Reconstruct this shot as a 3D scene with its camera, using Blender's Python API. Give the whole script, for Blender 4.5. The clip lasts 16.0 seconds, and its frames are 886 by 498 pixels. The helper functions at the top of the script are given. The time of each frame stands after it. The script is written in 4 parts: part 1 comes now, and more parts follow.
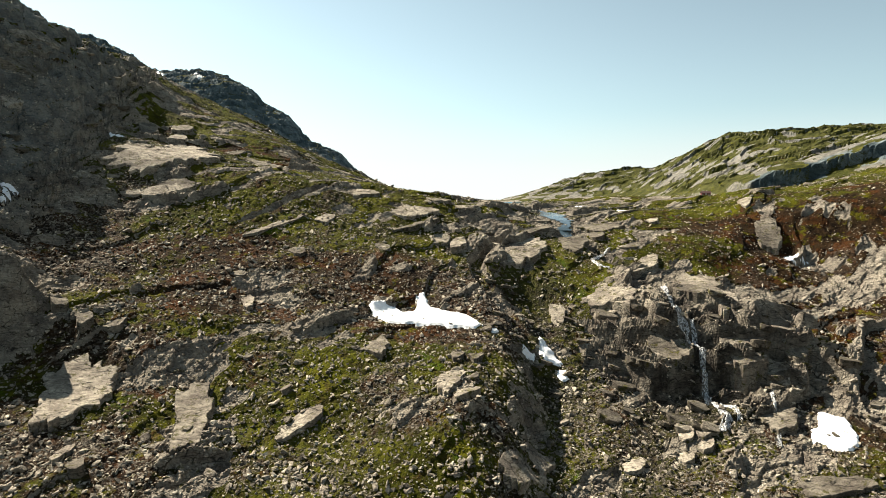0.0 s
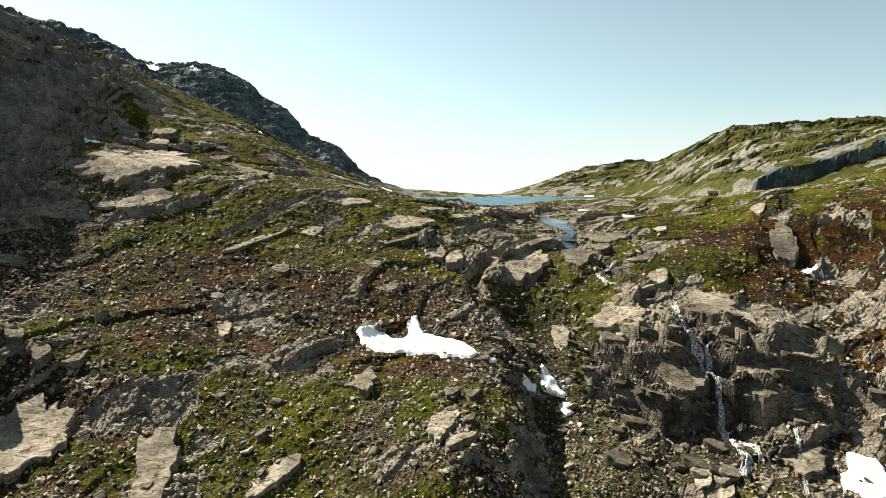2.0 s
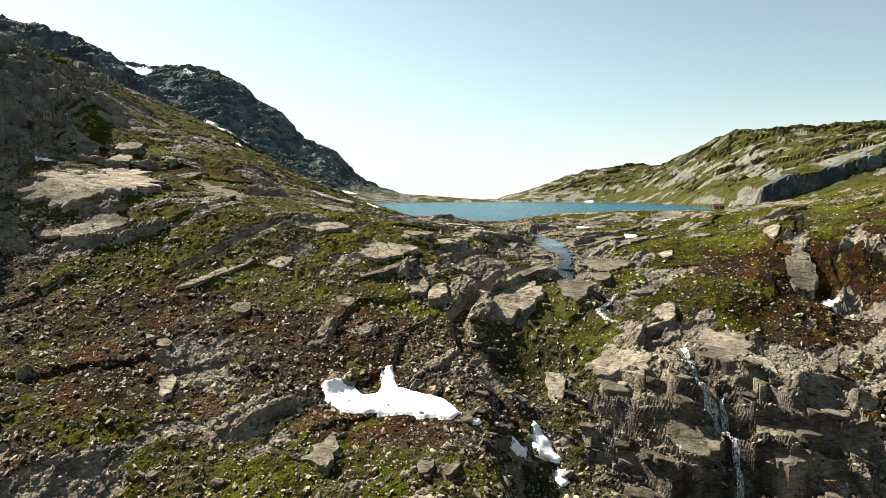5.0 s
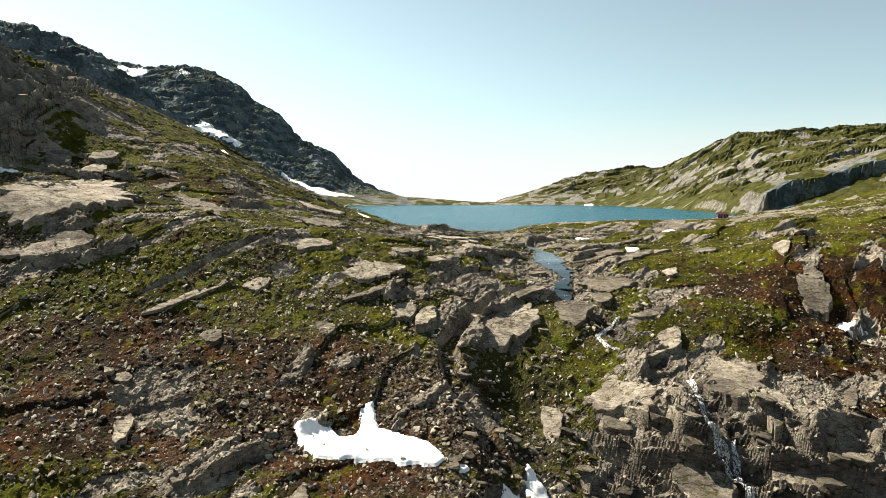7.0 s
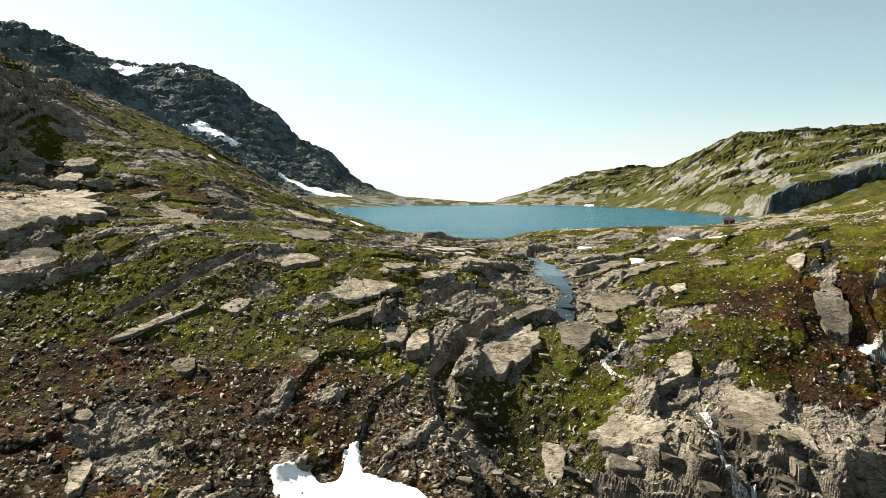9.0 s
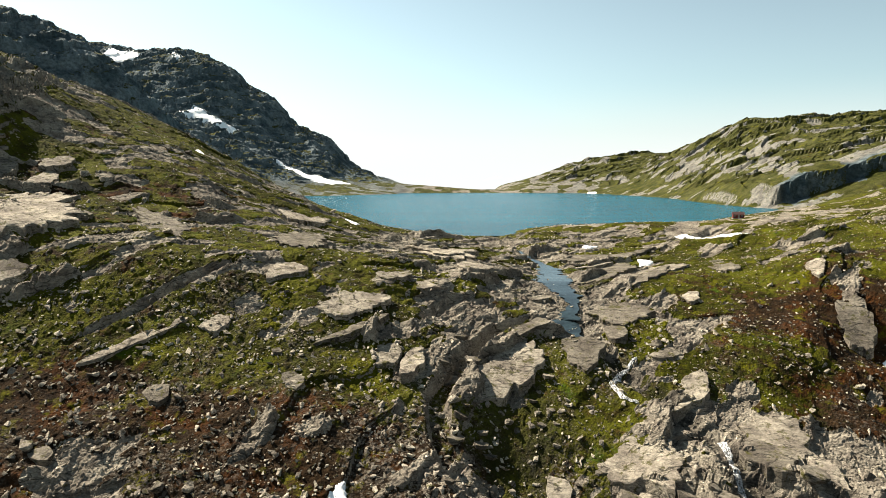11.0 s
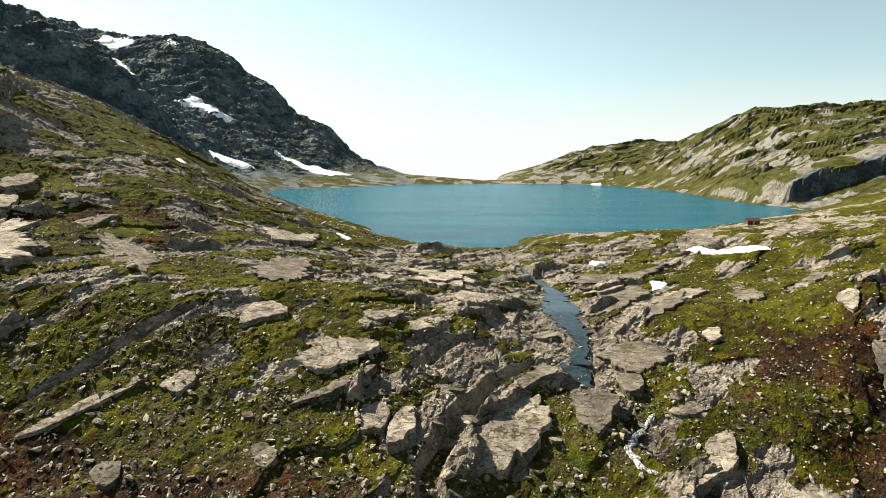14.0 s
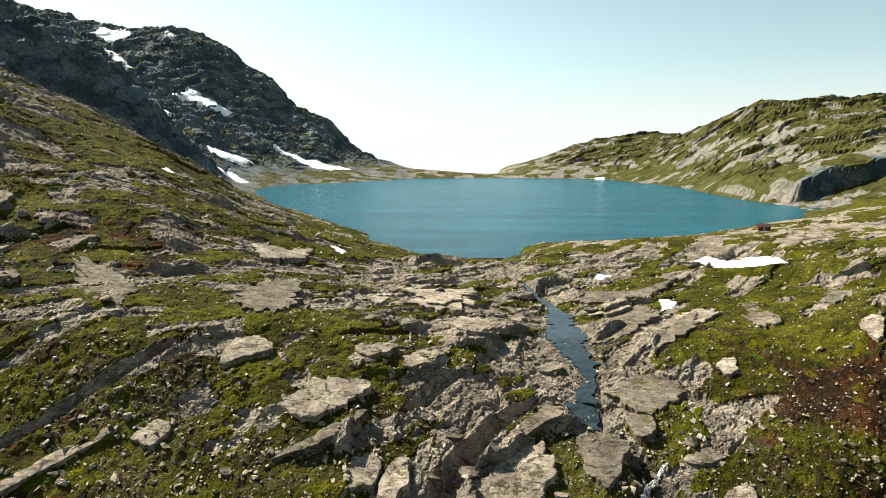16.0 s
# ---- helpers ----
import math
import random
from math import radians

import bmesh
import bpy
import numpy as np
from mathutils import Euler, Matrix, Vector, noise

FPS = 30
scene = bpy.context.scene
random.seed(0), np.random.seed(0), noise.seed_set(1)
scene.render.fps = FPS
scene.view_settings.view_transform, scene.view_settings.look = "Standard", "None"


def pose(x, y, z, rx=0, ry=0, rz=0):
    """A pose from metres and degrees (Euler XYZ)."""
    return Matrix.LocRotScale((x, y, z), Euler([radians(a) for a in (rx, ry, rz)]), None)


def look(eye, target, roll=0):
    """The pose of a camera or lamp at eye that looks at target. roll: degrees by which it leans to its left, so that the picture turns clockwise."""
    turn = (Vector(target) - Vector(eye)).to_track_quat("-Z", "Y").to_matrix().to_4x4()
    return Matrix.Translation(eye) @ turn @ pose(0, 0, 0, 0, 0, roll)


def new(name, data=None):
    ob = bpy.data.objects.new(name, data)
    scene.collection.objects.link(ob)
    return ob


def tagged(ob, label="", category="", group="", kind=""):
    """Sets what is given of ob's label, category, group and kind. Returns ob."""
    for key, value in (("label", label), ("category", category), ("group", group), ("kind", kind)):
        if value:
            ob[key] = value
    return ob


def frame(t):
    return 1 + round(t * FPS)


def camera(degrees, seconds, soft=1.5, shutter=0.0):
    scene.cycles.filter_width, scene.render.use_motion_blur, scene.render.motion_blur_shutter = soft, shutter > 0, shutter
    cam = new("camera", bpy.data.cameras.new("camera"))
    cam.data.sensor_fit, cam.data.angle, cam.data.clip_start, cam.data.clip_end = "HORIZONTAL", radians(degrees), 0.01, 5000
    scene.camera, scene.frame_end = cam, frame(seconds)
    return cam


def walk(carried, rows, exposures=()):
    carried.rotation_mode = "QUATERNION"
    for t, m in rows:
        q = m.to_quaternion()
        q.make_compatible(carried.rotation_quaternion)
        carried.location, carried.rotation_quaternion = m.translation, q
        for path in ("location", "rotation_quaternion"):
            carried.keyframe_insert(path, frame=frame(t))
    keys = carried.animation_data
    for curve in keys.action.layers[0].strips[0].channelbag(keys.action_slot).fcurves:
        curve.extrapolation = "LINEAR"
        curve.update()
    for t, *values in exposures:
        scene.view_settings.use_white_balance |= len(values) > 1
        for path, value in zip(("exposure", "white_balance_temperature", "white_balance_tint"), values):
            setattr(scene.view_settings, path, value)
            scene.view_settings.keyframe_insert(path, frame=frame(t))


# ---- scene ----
cam = camera(68.0, 16.0, soft=0.8)
METRES, EYE, TILT, LEAN, TURN = 100.0, 1.0, -4.15, 0.0, 0.0
ROWS = [
    (0.0, 0.0, 0.0, 0.0, 0.0, 0.0, 0.0),
    (0.5, 0.0027, 0.0287, 0.0161, 0.03, -0.45, 0.03),
    (1.0, 0.0064, 0.0601, 0.0335, 0.06, -0.78, 0.07),
    (1.5, 0.0109, 0.0888, 0.0489, 0.09, -0.81, 0.11),
    (2.0, 0.0164, 0.1203, 0.0634, 0.11, -0.78, 0.13),
    (2.5, 0.0229, 0.1495, 0.0773, 0.12, -0.77, 0.13),
    (3.0, 0.0302, 0.1811, 0.0907, 0.12, -0.76, 0.15),
    (3.5, 0.0362, 0.2097, 0.1024, 0.12, -0.74, 0.14),
    (4.0, 0.0435, 0.2402, 0.1147, 0.12, -0.72, 0.14),
    (6.5, 0.0776, 0.3784, 0.1714, 0.11, -0.69, 0.04),
    (7.0, 0.0828, 0.4065, 0.183, 0.1, -0.69, 0.0),
    (7.5, 0.0871, 0.4318, 0.193, 0.09, -0.69, -0.0),
    (8.0, 0.0904, 0.4593, 0.2038, 0.08, -0.73, -0.02),
    (8.5, 0.093, 0.4844, 0.2139, 0.08, -0.79, -0.01),
    (9.0, 0.0955, 0.5116, 0.2266, 0.08, -0.9, -0.05),
    (11.5, 0.1065, 0.6448, 0.2956, 0.21, -2.63, 0.01),
    (12.0, 0.1084, 0.6722, 0.3122, 0.23, -2.88, 0.01),
    (12.5, 0.1111, 0.6971, 0.3282, 0.27, -3.07, 0.02),
    (13.0, 0.1136, 0.7238, 0.3463, 0.3, -3.27, 0.01),
    (13.5, 0.1164, 0.7482, 0.3636, 0.35, -3.46, -0.0),
    (14.0, 0.1191, 0.7747, 0.3824, 0.4, -3.68, -0.01),
    (14.5, 0.121, 0.7992, 0.3997, 0.43, -3.88, 0.01),
    (15.0, 0.1237, 0.8251, 0.4185, 0.5, -4.12, 0.03),
    (15.5, 0.1254, 0.8488, 0.4361, 0.52, -4.37, 0.04),
    (16.0, 0.1283, 0.8746, 0.4548, 0.57, -4.62, 0.06),
]
walk(cam, [(t, pose(0, 0, EYE, TILT, LEAN, TURN) @ pose(METRES * x, METRES * y, METRES * z, 90 + pitch, roll, yaw)) for t, x, y, z, yaw, pitch, roll in ROWS])

# ---- daylight: a sun high on the left, a clear hazy sky
SUN = Vector((-0.56, 0.45, 0.67)).normalized()
world = bpy.data.worlds.new("sky")
scene.world = world
world.use_nodes = True
wn, wl = world.node_tree.nodes, world.node_tree.links
sky = wn.new("ShaderNodeTexSky")
sky.sky_type, sky.sun_disc = "NISHITA", False
sky.sun_elevation, sky.sun_rotation = math.asin(SUN.z), math.atan2(SUN.x, SUN.y)
sky.altitude, sky.air_density, sky.dust_density, sky.ozone_density = 1100, 1.0, 1.6, 1.0
pale = wn.new("ShaderNodeHueSaturation")
pale.inputs["Saturation"].default_value = 0.46
tint = wn.new("ShaderNodeMix")
tint.data_type, tint.blend_type = "RGBA", "MULTIPLY"
tint.inputs[0].default_value, tint.inputs[7].default_value = 1.0, (0.425, 0.495, 0.455, 1)
wl.new(sky.outputs[0], pale.inputs["Color"])
depth = wn.new("ShaderNodeGamma")
depth.inputs[1].default_value = 1.3
wl.new(pale.outputs[0], depth.inputs[0])
wl.new(depth.outputs[0], tint.inputs[6])
wl.new(tint.outputs[2], wn["Background"].inputs[0])
wn["Background"].inputs[1].default_value = 0.06
sun = new("sun", bpy.data.lights.new("sun", "SUN"))
sun.data.energy, sun.data.angle, sun.data.color = 5.0, radians(0.5), (1.0, 0.90, 0.74)
sun.matrix_world = look(SUN * 500, (0, 0, 0))
scene.view_settings.exposure = 1.63

# ---- materials


class Nodes:
    """A short hand for building a material's nodes."""

    def __init__(self, name):
        self.mat = bpy.data.materials.new(name)
        self.mat.use_nodes = True
        self.n, self.l = self.mat.node_tree.nodes, self.mat.node_tree.links
        self.bsdf = self.n["Principled BSDF"]
        self.coord = self.n.new("ShaderNodeNewGeometry").outputs["Position"]

    def put(self, socket, value):
        if hasattr(value, "is_linked"):
            self.l.new(value, socket)
        else:
            socket.default_value = value

    def noise(self, scale, detail=6, rough=0.6, stretch=None, coord=None):
        node = self.n.new("ShaderNodeTexNoise")
        node.inputs["Scale"].default_value, node.inputs["Detail"].default_value, node.inputs["Roughness"].default_value = scale, detail, rough
        c = coord or self.coord
        if stretch:
            m = self.n.new("ShaderNodeMapping")
            m.inputs["Scale"].default_value = stretch
            m.inputs["Rotation"].default_value = (0.25, -0.2, 0.6)
            self.l.new(c, m.inputs["Vector"])
            c = m.outputs[0]
        self.l.new(c, node.inputs["Vector"])
        return node.outputs["Fac"]

    def cells(self, scale, feature="F1", out="Distance", coord=None):
        node = self.n.new("ShaderNodeTexVoronoi")
        node.feature = feature
        node.inputs["Scale"].default_value = scale
        self.l.new(coord or self.coord, node.inputs["Vector"])
        return node.outputs[out]

    def ramp(self, value, lo, hi, a=0.0, b=1.0):
        node = self.n.new("ShaderNodeMapRange")
        node.interpolation_type = "SMOOTHSTEP"
        for socket, v in zip(node.inputs[:5], (value, lo, hi, a, b)):
            self.put(socket, v)
        return node.outputs[0]

    def math(self, op, a, b=0.0):
        node = self.n.new("ShaderNodeMath")
        node.operation = op
        self.put(node.inputs[0], a)
        self.put(node.inputs[1], b)
        return node.outputs[0]

    def mix(self, fac, a, b):
        node = self.n.new("ShaderNodeMix")
        node.data_type = "RGBA"
        for socket, v in ((node.inputs[0], fac), (node.inputs[6], a), (node.inputs[7], b)):
            self.put(socket, (*v, 1) if isinstance(v, tuple) and len(v) == 3 else v)
        return node.outputs[2]

    def attribute(self, name):
        node = self.n.new("ShaderNodeAttribute")
        node.attribute_name = name
        return node.outputs["Fac"]

    def tone(self, colour, lo, hi, fac):
        """A colour made darker or lighter by a factor between lo and hi."""
        node = self.n.new("ShaderNodeHueSaturation")
        self.put(node.inputs["Color"], (*colour, 1) if isinstance(colour, tuple) and len(colour) == 3 else colour)
        self.put(node.inputs["Value"], self.ramp(fac, 0.25, 0.75, lo, hi))
        return node.outputs[0]

    def done(self, colour, rough=0.9, bump=None, strength=0.5, distance=0.1, spec=0.3):
        self.put(self.bsdf.inputs["Base Color"], (*colour, 1) if isinstance(colour, tuple) else colour)
        self.put(self.bsdf.inputs["Roughness"], rough)
        self.bsdf.inputs["Specular IOR Level"].default_value = spec
        if bump is not None:
            node = self.n.new("ShaderNodeBump")
            node.inputs["Strength"].default_value, node.inputs["Distance"].default_value = strength, distance
            self.l.new(bump, node.inputs["Height"])
            self.l.new(node.outputs[0], self.bsdf.inputs["Normal"])
        return self.mat


def rock_colour(m, coord=None):
    """Gneiss: pale grey with bands, lichen, dark joints."""
    grey = m.mix(m.ramp(m.noise(0.22, 6, 0.65, coord=coord), 0.36, 0.64), (0.15, 0.128, 0.105), (0.31, 0.275, 0.22))
    grey = m.tone(grey, 0.45, 1.35, m.noise(1.7, 10, 0.8, coord=coord))
    grey = m.tone(grey, 0.75, 1.15, m.noise(1.1, 4, 0.6, stretch=(0.35, 0.35, 4.0), coord=coord))
    lichen = m.ramp(m.noise(4.0, 7, 0.75, coord=coord), 0.56, 0.66)
    grey = m.mix(m.math("MULTIPLY", lichen, 0.5), grey, (0.36, 0.335, 0.27))
    warp = m.n.new("ShaderNodeVectorMath")
    warp.operation = "ADD"
    wobble = m.n.new("ShaderNodeTexNoise")
    wobble.inputs["Scale"].default_value, wobble.inputs["Detail"].default_value = 0.7, 6
    m.l.new(coord or m.coord, wobble.inputs["Vector"])
    m.l.new(coord or m.coord, warp.inputs[0])
    m.l.new(wobble.outputs["Color"], warp.inputs[1])
    lay = m.n.new("ShaderNodeMapping")
    lay.inputs["Rotation"].default_value, lay.inputs["Scale"].default_value = (0.3, -0.25, 0.7), (0.3, 1.0, 1.6)
    m.l.new(warp.outputs[0], lay.inputs["Vector"])
    for size, wide, deep in ((0.36, 0.045, 0.9), (1.1, 0.06, 0.7)):
        crack = m.ramp(m.cells(size, "DISTANCE_TO_EDGE", coord=lay.outputs[0]), 0.0, wide, deep, 0.0)
        grey = m.mix(m.math("MULTIPLY", crack, m.ramp(m.noise(0.5, 4, coord=coord), 0.40, 0.55)), grey, (0.020, 0.018, 0.015))
    return grey


def ground_material():
    m = Nodes("mountain_ground")
    # darker blue-grey: shade and distance haze put into the rock's colour
    shade_grey = m.mix(m.ramp(m.noise(0.05, 6, 0.65), 0.4, 0.6), (0.048, 0.066, 0.074), (0.125, 0.150, 0.158))
    shade_grey = m.tone(shade_grey, 0.3, 1.6, m.noise(0.35, 10, 0.8))
    rock = m.mix(m.attribute("dark"), rock_colour(m), shade_grey)
    wide, mid, fine = m.noise(0.06, 5), m.noise(0.45, 7, 0.65), m.noise(2.0, 12, 0.85)
    turf = m.mix(m.ramp(wide, 0.4, 0.6), (0.030, 0.032, 0.0035), (0.064, 0.066, 0.0055))
    turf = m.mix(m.ramp(mid, 0.52, 0.72), turf, (0.058, 0.038, 0.011))
    turf = m.mix(m.ramp(m.noise(0.16, 5, 0.7), 0.58, 0.7), turf, (0.042, 0.070, 0.005))
    turf = m.mix(m.math("MULTIPLY", m.ramp(m.noise(0.3, 8, 0.72), 0.50, 0.60), 0.75), turf, (0.017, 0.013, 0.004))
    # far turf is greyed, with distance haze painted into its colour
    turf = m.mix(m.attribute("far_haze"), turf, m.mix(m.ramp(m.noise(0.1, 7, 0.7), 0.38, 0.62), (0.026, 0.030, 0.008), (0.062, 0.061, 0.024)))
    turf = m.tone(turf, 0.15, 1.8, fine)
    earth = m.mix(m.ramp(mid, 0.35, 0.65), (0.009, 0.006, 0.0038), (0.032, 0.019, 0.009))
    earth = m.tone(earth, 0.15, 1.8, fine)
    rust = m.ramp(m.noise(0.13, 6, 0.65), 0.50, 0.62)
    earth = m.mix(m.math("MULTIPLY", rust, m.ramp(fine, 0.3, 0.6, 0.2, 0.9)), earth, (0.060, 0.022, 0.006))
    gravel = m.tone((0.085, 0.072, 0.058), 0.12, 1.8, m.cells(2.2, out="Color"))
    moss = m.ramp(m.noise(0.2, 6, 0.65), 0.55, 0.64)
    brown = m.attribute("earth")
    soil = m.mix(m.ramp(m.math("ADD", brown, m.math("MULTIPLY", m.math("SUBTRACT", mid, 0.5), 1.6)), 0.35, 0.7), turf, earth)
    soil = m.mix(m.math("MULTIPLY", moss, m.ramp(fine, 0.35, 0.6)), soil, (0.090, 0.088, 0.004))
    pebbles = m.math("MULTIPLY", m.attribute("scree"), m.ramp(m.noise(1.3, 6, 0.7), 0.42, 0.58))
    soil = m.mix(pebbles, soil, gravel)
    edge = m.math("ADD", m.attribute("bare"), m.math("MULTIPLY", m.math("SUBTRACT", m.noise(1.4, 9, 0.75), 0.5), 1.1))
    colour = m.mix(m.ramp(m.math("ADD", edge, m.math("MULTIPLY", m.math("SUBTRACT", m.noise(0.28, 8, 0.75), 0.5), 1.0)), 0.46, 0.53), soil, rock)
    wet = m.attribute("wet")
    # near-black for wet rock, and for shade painted on the wall and gully
    damp_shade = m.math("MULTIPLY", wet, m.ramp(m.noise(0.3, 7, 0.7), 0.35, 0.62, 0.9, 0.35))
    colour = m.mix(damp_shade, colour, (0.009, 0.008, 0.007))
    rough = m.ramp(wet, 0, 1, 0.92, 0.45)
    lumps = m.math("ADD", m.math("MULTIPLY", m.noise(1.2, 12, 0.78), 0.8), m.math("MULTIPLY", m.cells(2.4), 0.3))
    return m.done(colour, rough, lumps, 1.0, 0.55, 0.03)


def stone_material(name, pale):
    m = Nodes(name)
    info = m.n.new("ShaderNodeObjectInfo").outputs["Random"]
    island = m.n.new("ShaderNodeNewGeometry").outputs["Random Per Island"]
    each = m.math("FRACT", m.math("ADD", info, island))
    colour = m.tone(rock_colour(m), pale * 0.65, pale * 1.3, m.ramp(each, 0, 1, 0.2, 0.8))
    green = m.math("MULTIPLY", m.ramp(m.noise(0.55, 7, 0.75), 0.55, 0.62), 0.8)
    colour = m.mix(green, colour, m.tone((0.050, 0.048, 0.006), 0.4, 1.6, m.noise(2.0, 10, 0.8)))
    return m.done(colour, 0.88, m.noise(1.6, 12, 0.78), 0.9, 0.35, 0.05)


def snow_material():
    m = Nodes("old_snow")
    colour = m.mix(m.ramp(m.noise(1.2, 6), 0.45, 0.75), (0.86, 0.88, 0.9), (0.74, 0.75, 0.76))
    return m.done(colour, 0.75, m.noise(1.5, 6), 0.4, 0.12, 0.2)


def lake_material():
    m = Nodes("lake_water")
    colour = m.mix(m.ramp(m.noise(0.02, 9, 0.75, stretch=(0.4, 2.5, 1)), 0.35, 0.65), (0.002, 0.048, 0.080), (0.004, 0.084, 0.124))
    waves = m.math("ADD", m.noise(0.5, 7, 0.7, stretch=(0.5, 1.4, 1)), m.math("MULTIPLY", m.noise(2.2, 4, 0.7), 0.35))
    return m.done(colour, 0.2, waves, 1.0, 0.8, 0.04)


def beck_material():
    m = Nodes("beck_water")
    colour = m.mix(m.ramp(m.noise(0.6, 4), 0.35, 0.65), (0.010, 0.016, 0.020), (0.022, 0.038, 0.045))
    return m.done(colour, 0.08, m.noise(1.8, 4), 0.5, 0.08, 0.5)


def foam_material():
    m = Nodes("white_water")
    colour = m.mix(m.ramp(m.noise(3.5, 6, 0.7), 0.4, 0.62), (0.22, 0.225, 0.23), (0.7, 0.72, 0.73))
    m.l.new(m.ramp(m.noise(2.6, 5, 0.7, stretch=(2.0, 0.5, 0.8)), 0.40, 0.57), m.bsdf.inputs["Alpha"])
    return m.done(colour, 0.4, m.noise(5, 6), 0.8, 0.1, 0.4)


def plain_material(name, colour, rough=0.8, lo=0.75, hi=1.2):
    m = Nodes(name)
    return m.done(m.tone(colour, lo, hi, m.noise(2.5, 6)), rough, m.noise(6, 5), 0.3, 0.03)


GROUND, SNOW, LAKE, BECK_WATER, FOAM = ground_material(), snow_material(), lake_material(), beck_material(), foam_material()
# the beds take the boulders' stone in a darker tone
STONE, SCREE, DARK_STONE = stone_material("boulder_stone", 1.0), stone_material("scree_stone", 1.4), stone_material("dark_bed_stone", 0.7)
# ---- the lie of the land: cross-sections (x, z) at distances y, from the valley head over the rim to the lake and the far hills
SECTIONS = {}


def section(y, *knots):
    SECTIONS[y] = np.array(knots, float)


section(-3000, (-5000, 250), (-800, 120), (0, -160), (800, 120), (5000, 250))
section(-300, (-5000, 300), (-700, 200), (-250, -20), (-60, -85), (60, -88), (250, -30), (700, 120), (5000, 250))
section(60, (-5000, 300), (-500, 160), (-200, 25), (-120, -25), (-80, -42), (-40, -49), (0, -53), (30, -60), (60, -60), (100, -56), (200, -36), (500, 90), (5000, 250))
section(92, (-5000, 300), (-500, 165), (-200, 45), (-120, 0), (-90, -22), (-76, -36), (-43, -41), (-20, -43), (2, -43), (12, -48), (22, -52), (40, -52), (70, -51), (100, -49), (150, -42), (500, 90), (5000, 250))
section(110, (-5000, 300), (-500, 170), (-200, 52), (-120, 6), (-95, -24), (-78, -32), (-43, -36), (-20, -37), (2, -33.5), (10, -37), (20, -46), (40, -47), (70, -47), (100, -45), (150, -38), (500, 92), (5000, 250))
section(118, (-5000, 300), (-500, 174), (-200, 56), (-130, 8), (-105, -18), (-80, -29), (-50, -32), (-32, -33), (-20, -33.5), (2, -31.5), (10, -34), (20, -44), (40, -45), (70, -45), (100, -43), (150, -37), (500, 93), (5000, 250))
section(127, (-5000, 300), (-500, 177), (-200, 61), (-125, 16), (-98, -3), (-83, -9), (-77, -21), (-50, -26), (-32, -28.5), (-15, -30), (3, -30), (11, -32), (21, -42), (44, -42.5), (68, -42.5), (95, -41.5), (130, -36), (250, -12), (500, 94), (5000, 250))
section(135, (-5000, 300), (-500, 180), (-200, 65), (-130, 22), (-100, -4), (-80, -19), (-50, -22), (-32, -25.5), (-15, -27.7), (5, -29), (13, -31), (22, -40), (48, -40), (66, -40), (90, -40), (120, -36), (250, -8), (500, 95), (5000, 250))
section(147, (-5000, 300), (-500, 185), (-200, 68), (-140, 28), (-110, 3), (-80, -15), (-44, -20.5), (-15, -25), (9, -26), (16, -28), (25, -35.5), (35, -36), (52, -36), (60, -34), (69, -32), (83, -31), (100, -31), (130, -28), (250, -4), (500, 96), (5000, 250))
section(160, (-5000, 300), (-500, 190), (-200, 72), (-140, 32), (-110, 8), (-85, -9), (-68, -12), (-30, -17), (-4, -20), (12, -22), (24, -30), (36, -30), (46, -26), (58, -23), (75, -25), (100, -28), (130, -25), (250, 0), (500, 97), (5000, 250))
section(180, (-5000, 300), (-500, 195), (-200, 78), (-140, 40), (-110, 14), (-85, -0.5), (-60, -4), (-30, -8), (4, -12.5), (25, -18), (40, -18), (56, -18.5), (71, -19), (100, -24), (130, -19), (250, 6), (500, 98), (5000, 250))
section(205, (-5000, 300), (-500, 200), (-200, 90), (-150, 63), (-125, 38), (-104, 19.5), (-70, 12), (-50, 9), (-23, 4), (5, -3), (30, -8), (47, -9), (75, -9), (92, -11), (108, -17), (130, -10), (180, 2), (250, 18), (500, 99), (5000, 250))
section(220, (-5000, 300), (-500, 200), (-200, 96), (-150, 68), (-130, 49), (-108, 23), (-73, 15.5), (-50, 11.5), (-25, 7.5), (0, 2.2), (30, -5), (55, -6.2), (80, -7), (103, -6), (140, 3), (180, 9), (250, 24), (500, 100), (5000, 250))
section(240, (-5000, 300), (-500, 205), (-210, 98), (-170, 82), (-150, 71), (-133, 58), (-122, 46), (-105, 28), (-93, 24), (-60, 16), (-30, 9), (-3, 4), (20, 0), (36, -3.8), (50, -4), (68, -3), (90, -2), (114, 2.5), (150, 7), (250, 27), (500, 100), (5000, 250))
section(270, (-5000, 300), (-500, 205), (-220, 94), (-180, 79), (-140, 61), (-100, 37), (-70, 25), (-47, 15.5), (-20, 6), (0, 3), (25, 0), (40, -2.6), (60, -2.6), (90, -2), (125, 1), (150, 6), (250, 28), (500, 100), (5000, 250))
section(300, (-5000, 300), (-500, 205), (-220, 90), (-172, 75), (-133, 60), (-97, 41), (-72, 30), (-47, 17), (-32, 11), (-10, 4.2), (15, 1.2), (29, -0.6), (45, -1), (64, -1.6), (100, -1.2), (127, 2.6), (160, 8), (250, 27), (500, 100), (5000, 250))
section(326, (-5000, 300), (-500, 205), (-220, 92), (-180, 75), (-140, 61), (-110, 48), (-80, 33), (-50, 17), (-30, 9), (-10, 3.2), (10, 1.2), (29, -0.2), (45, 1), (64, 0.8), (90, -0.6), (108, -0.6), (130, 3), (160, 6), (200, 14), (250, 24), (500, 100), (5000, 250))
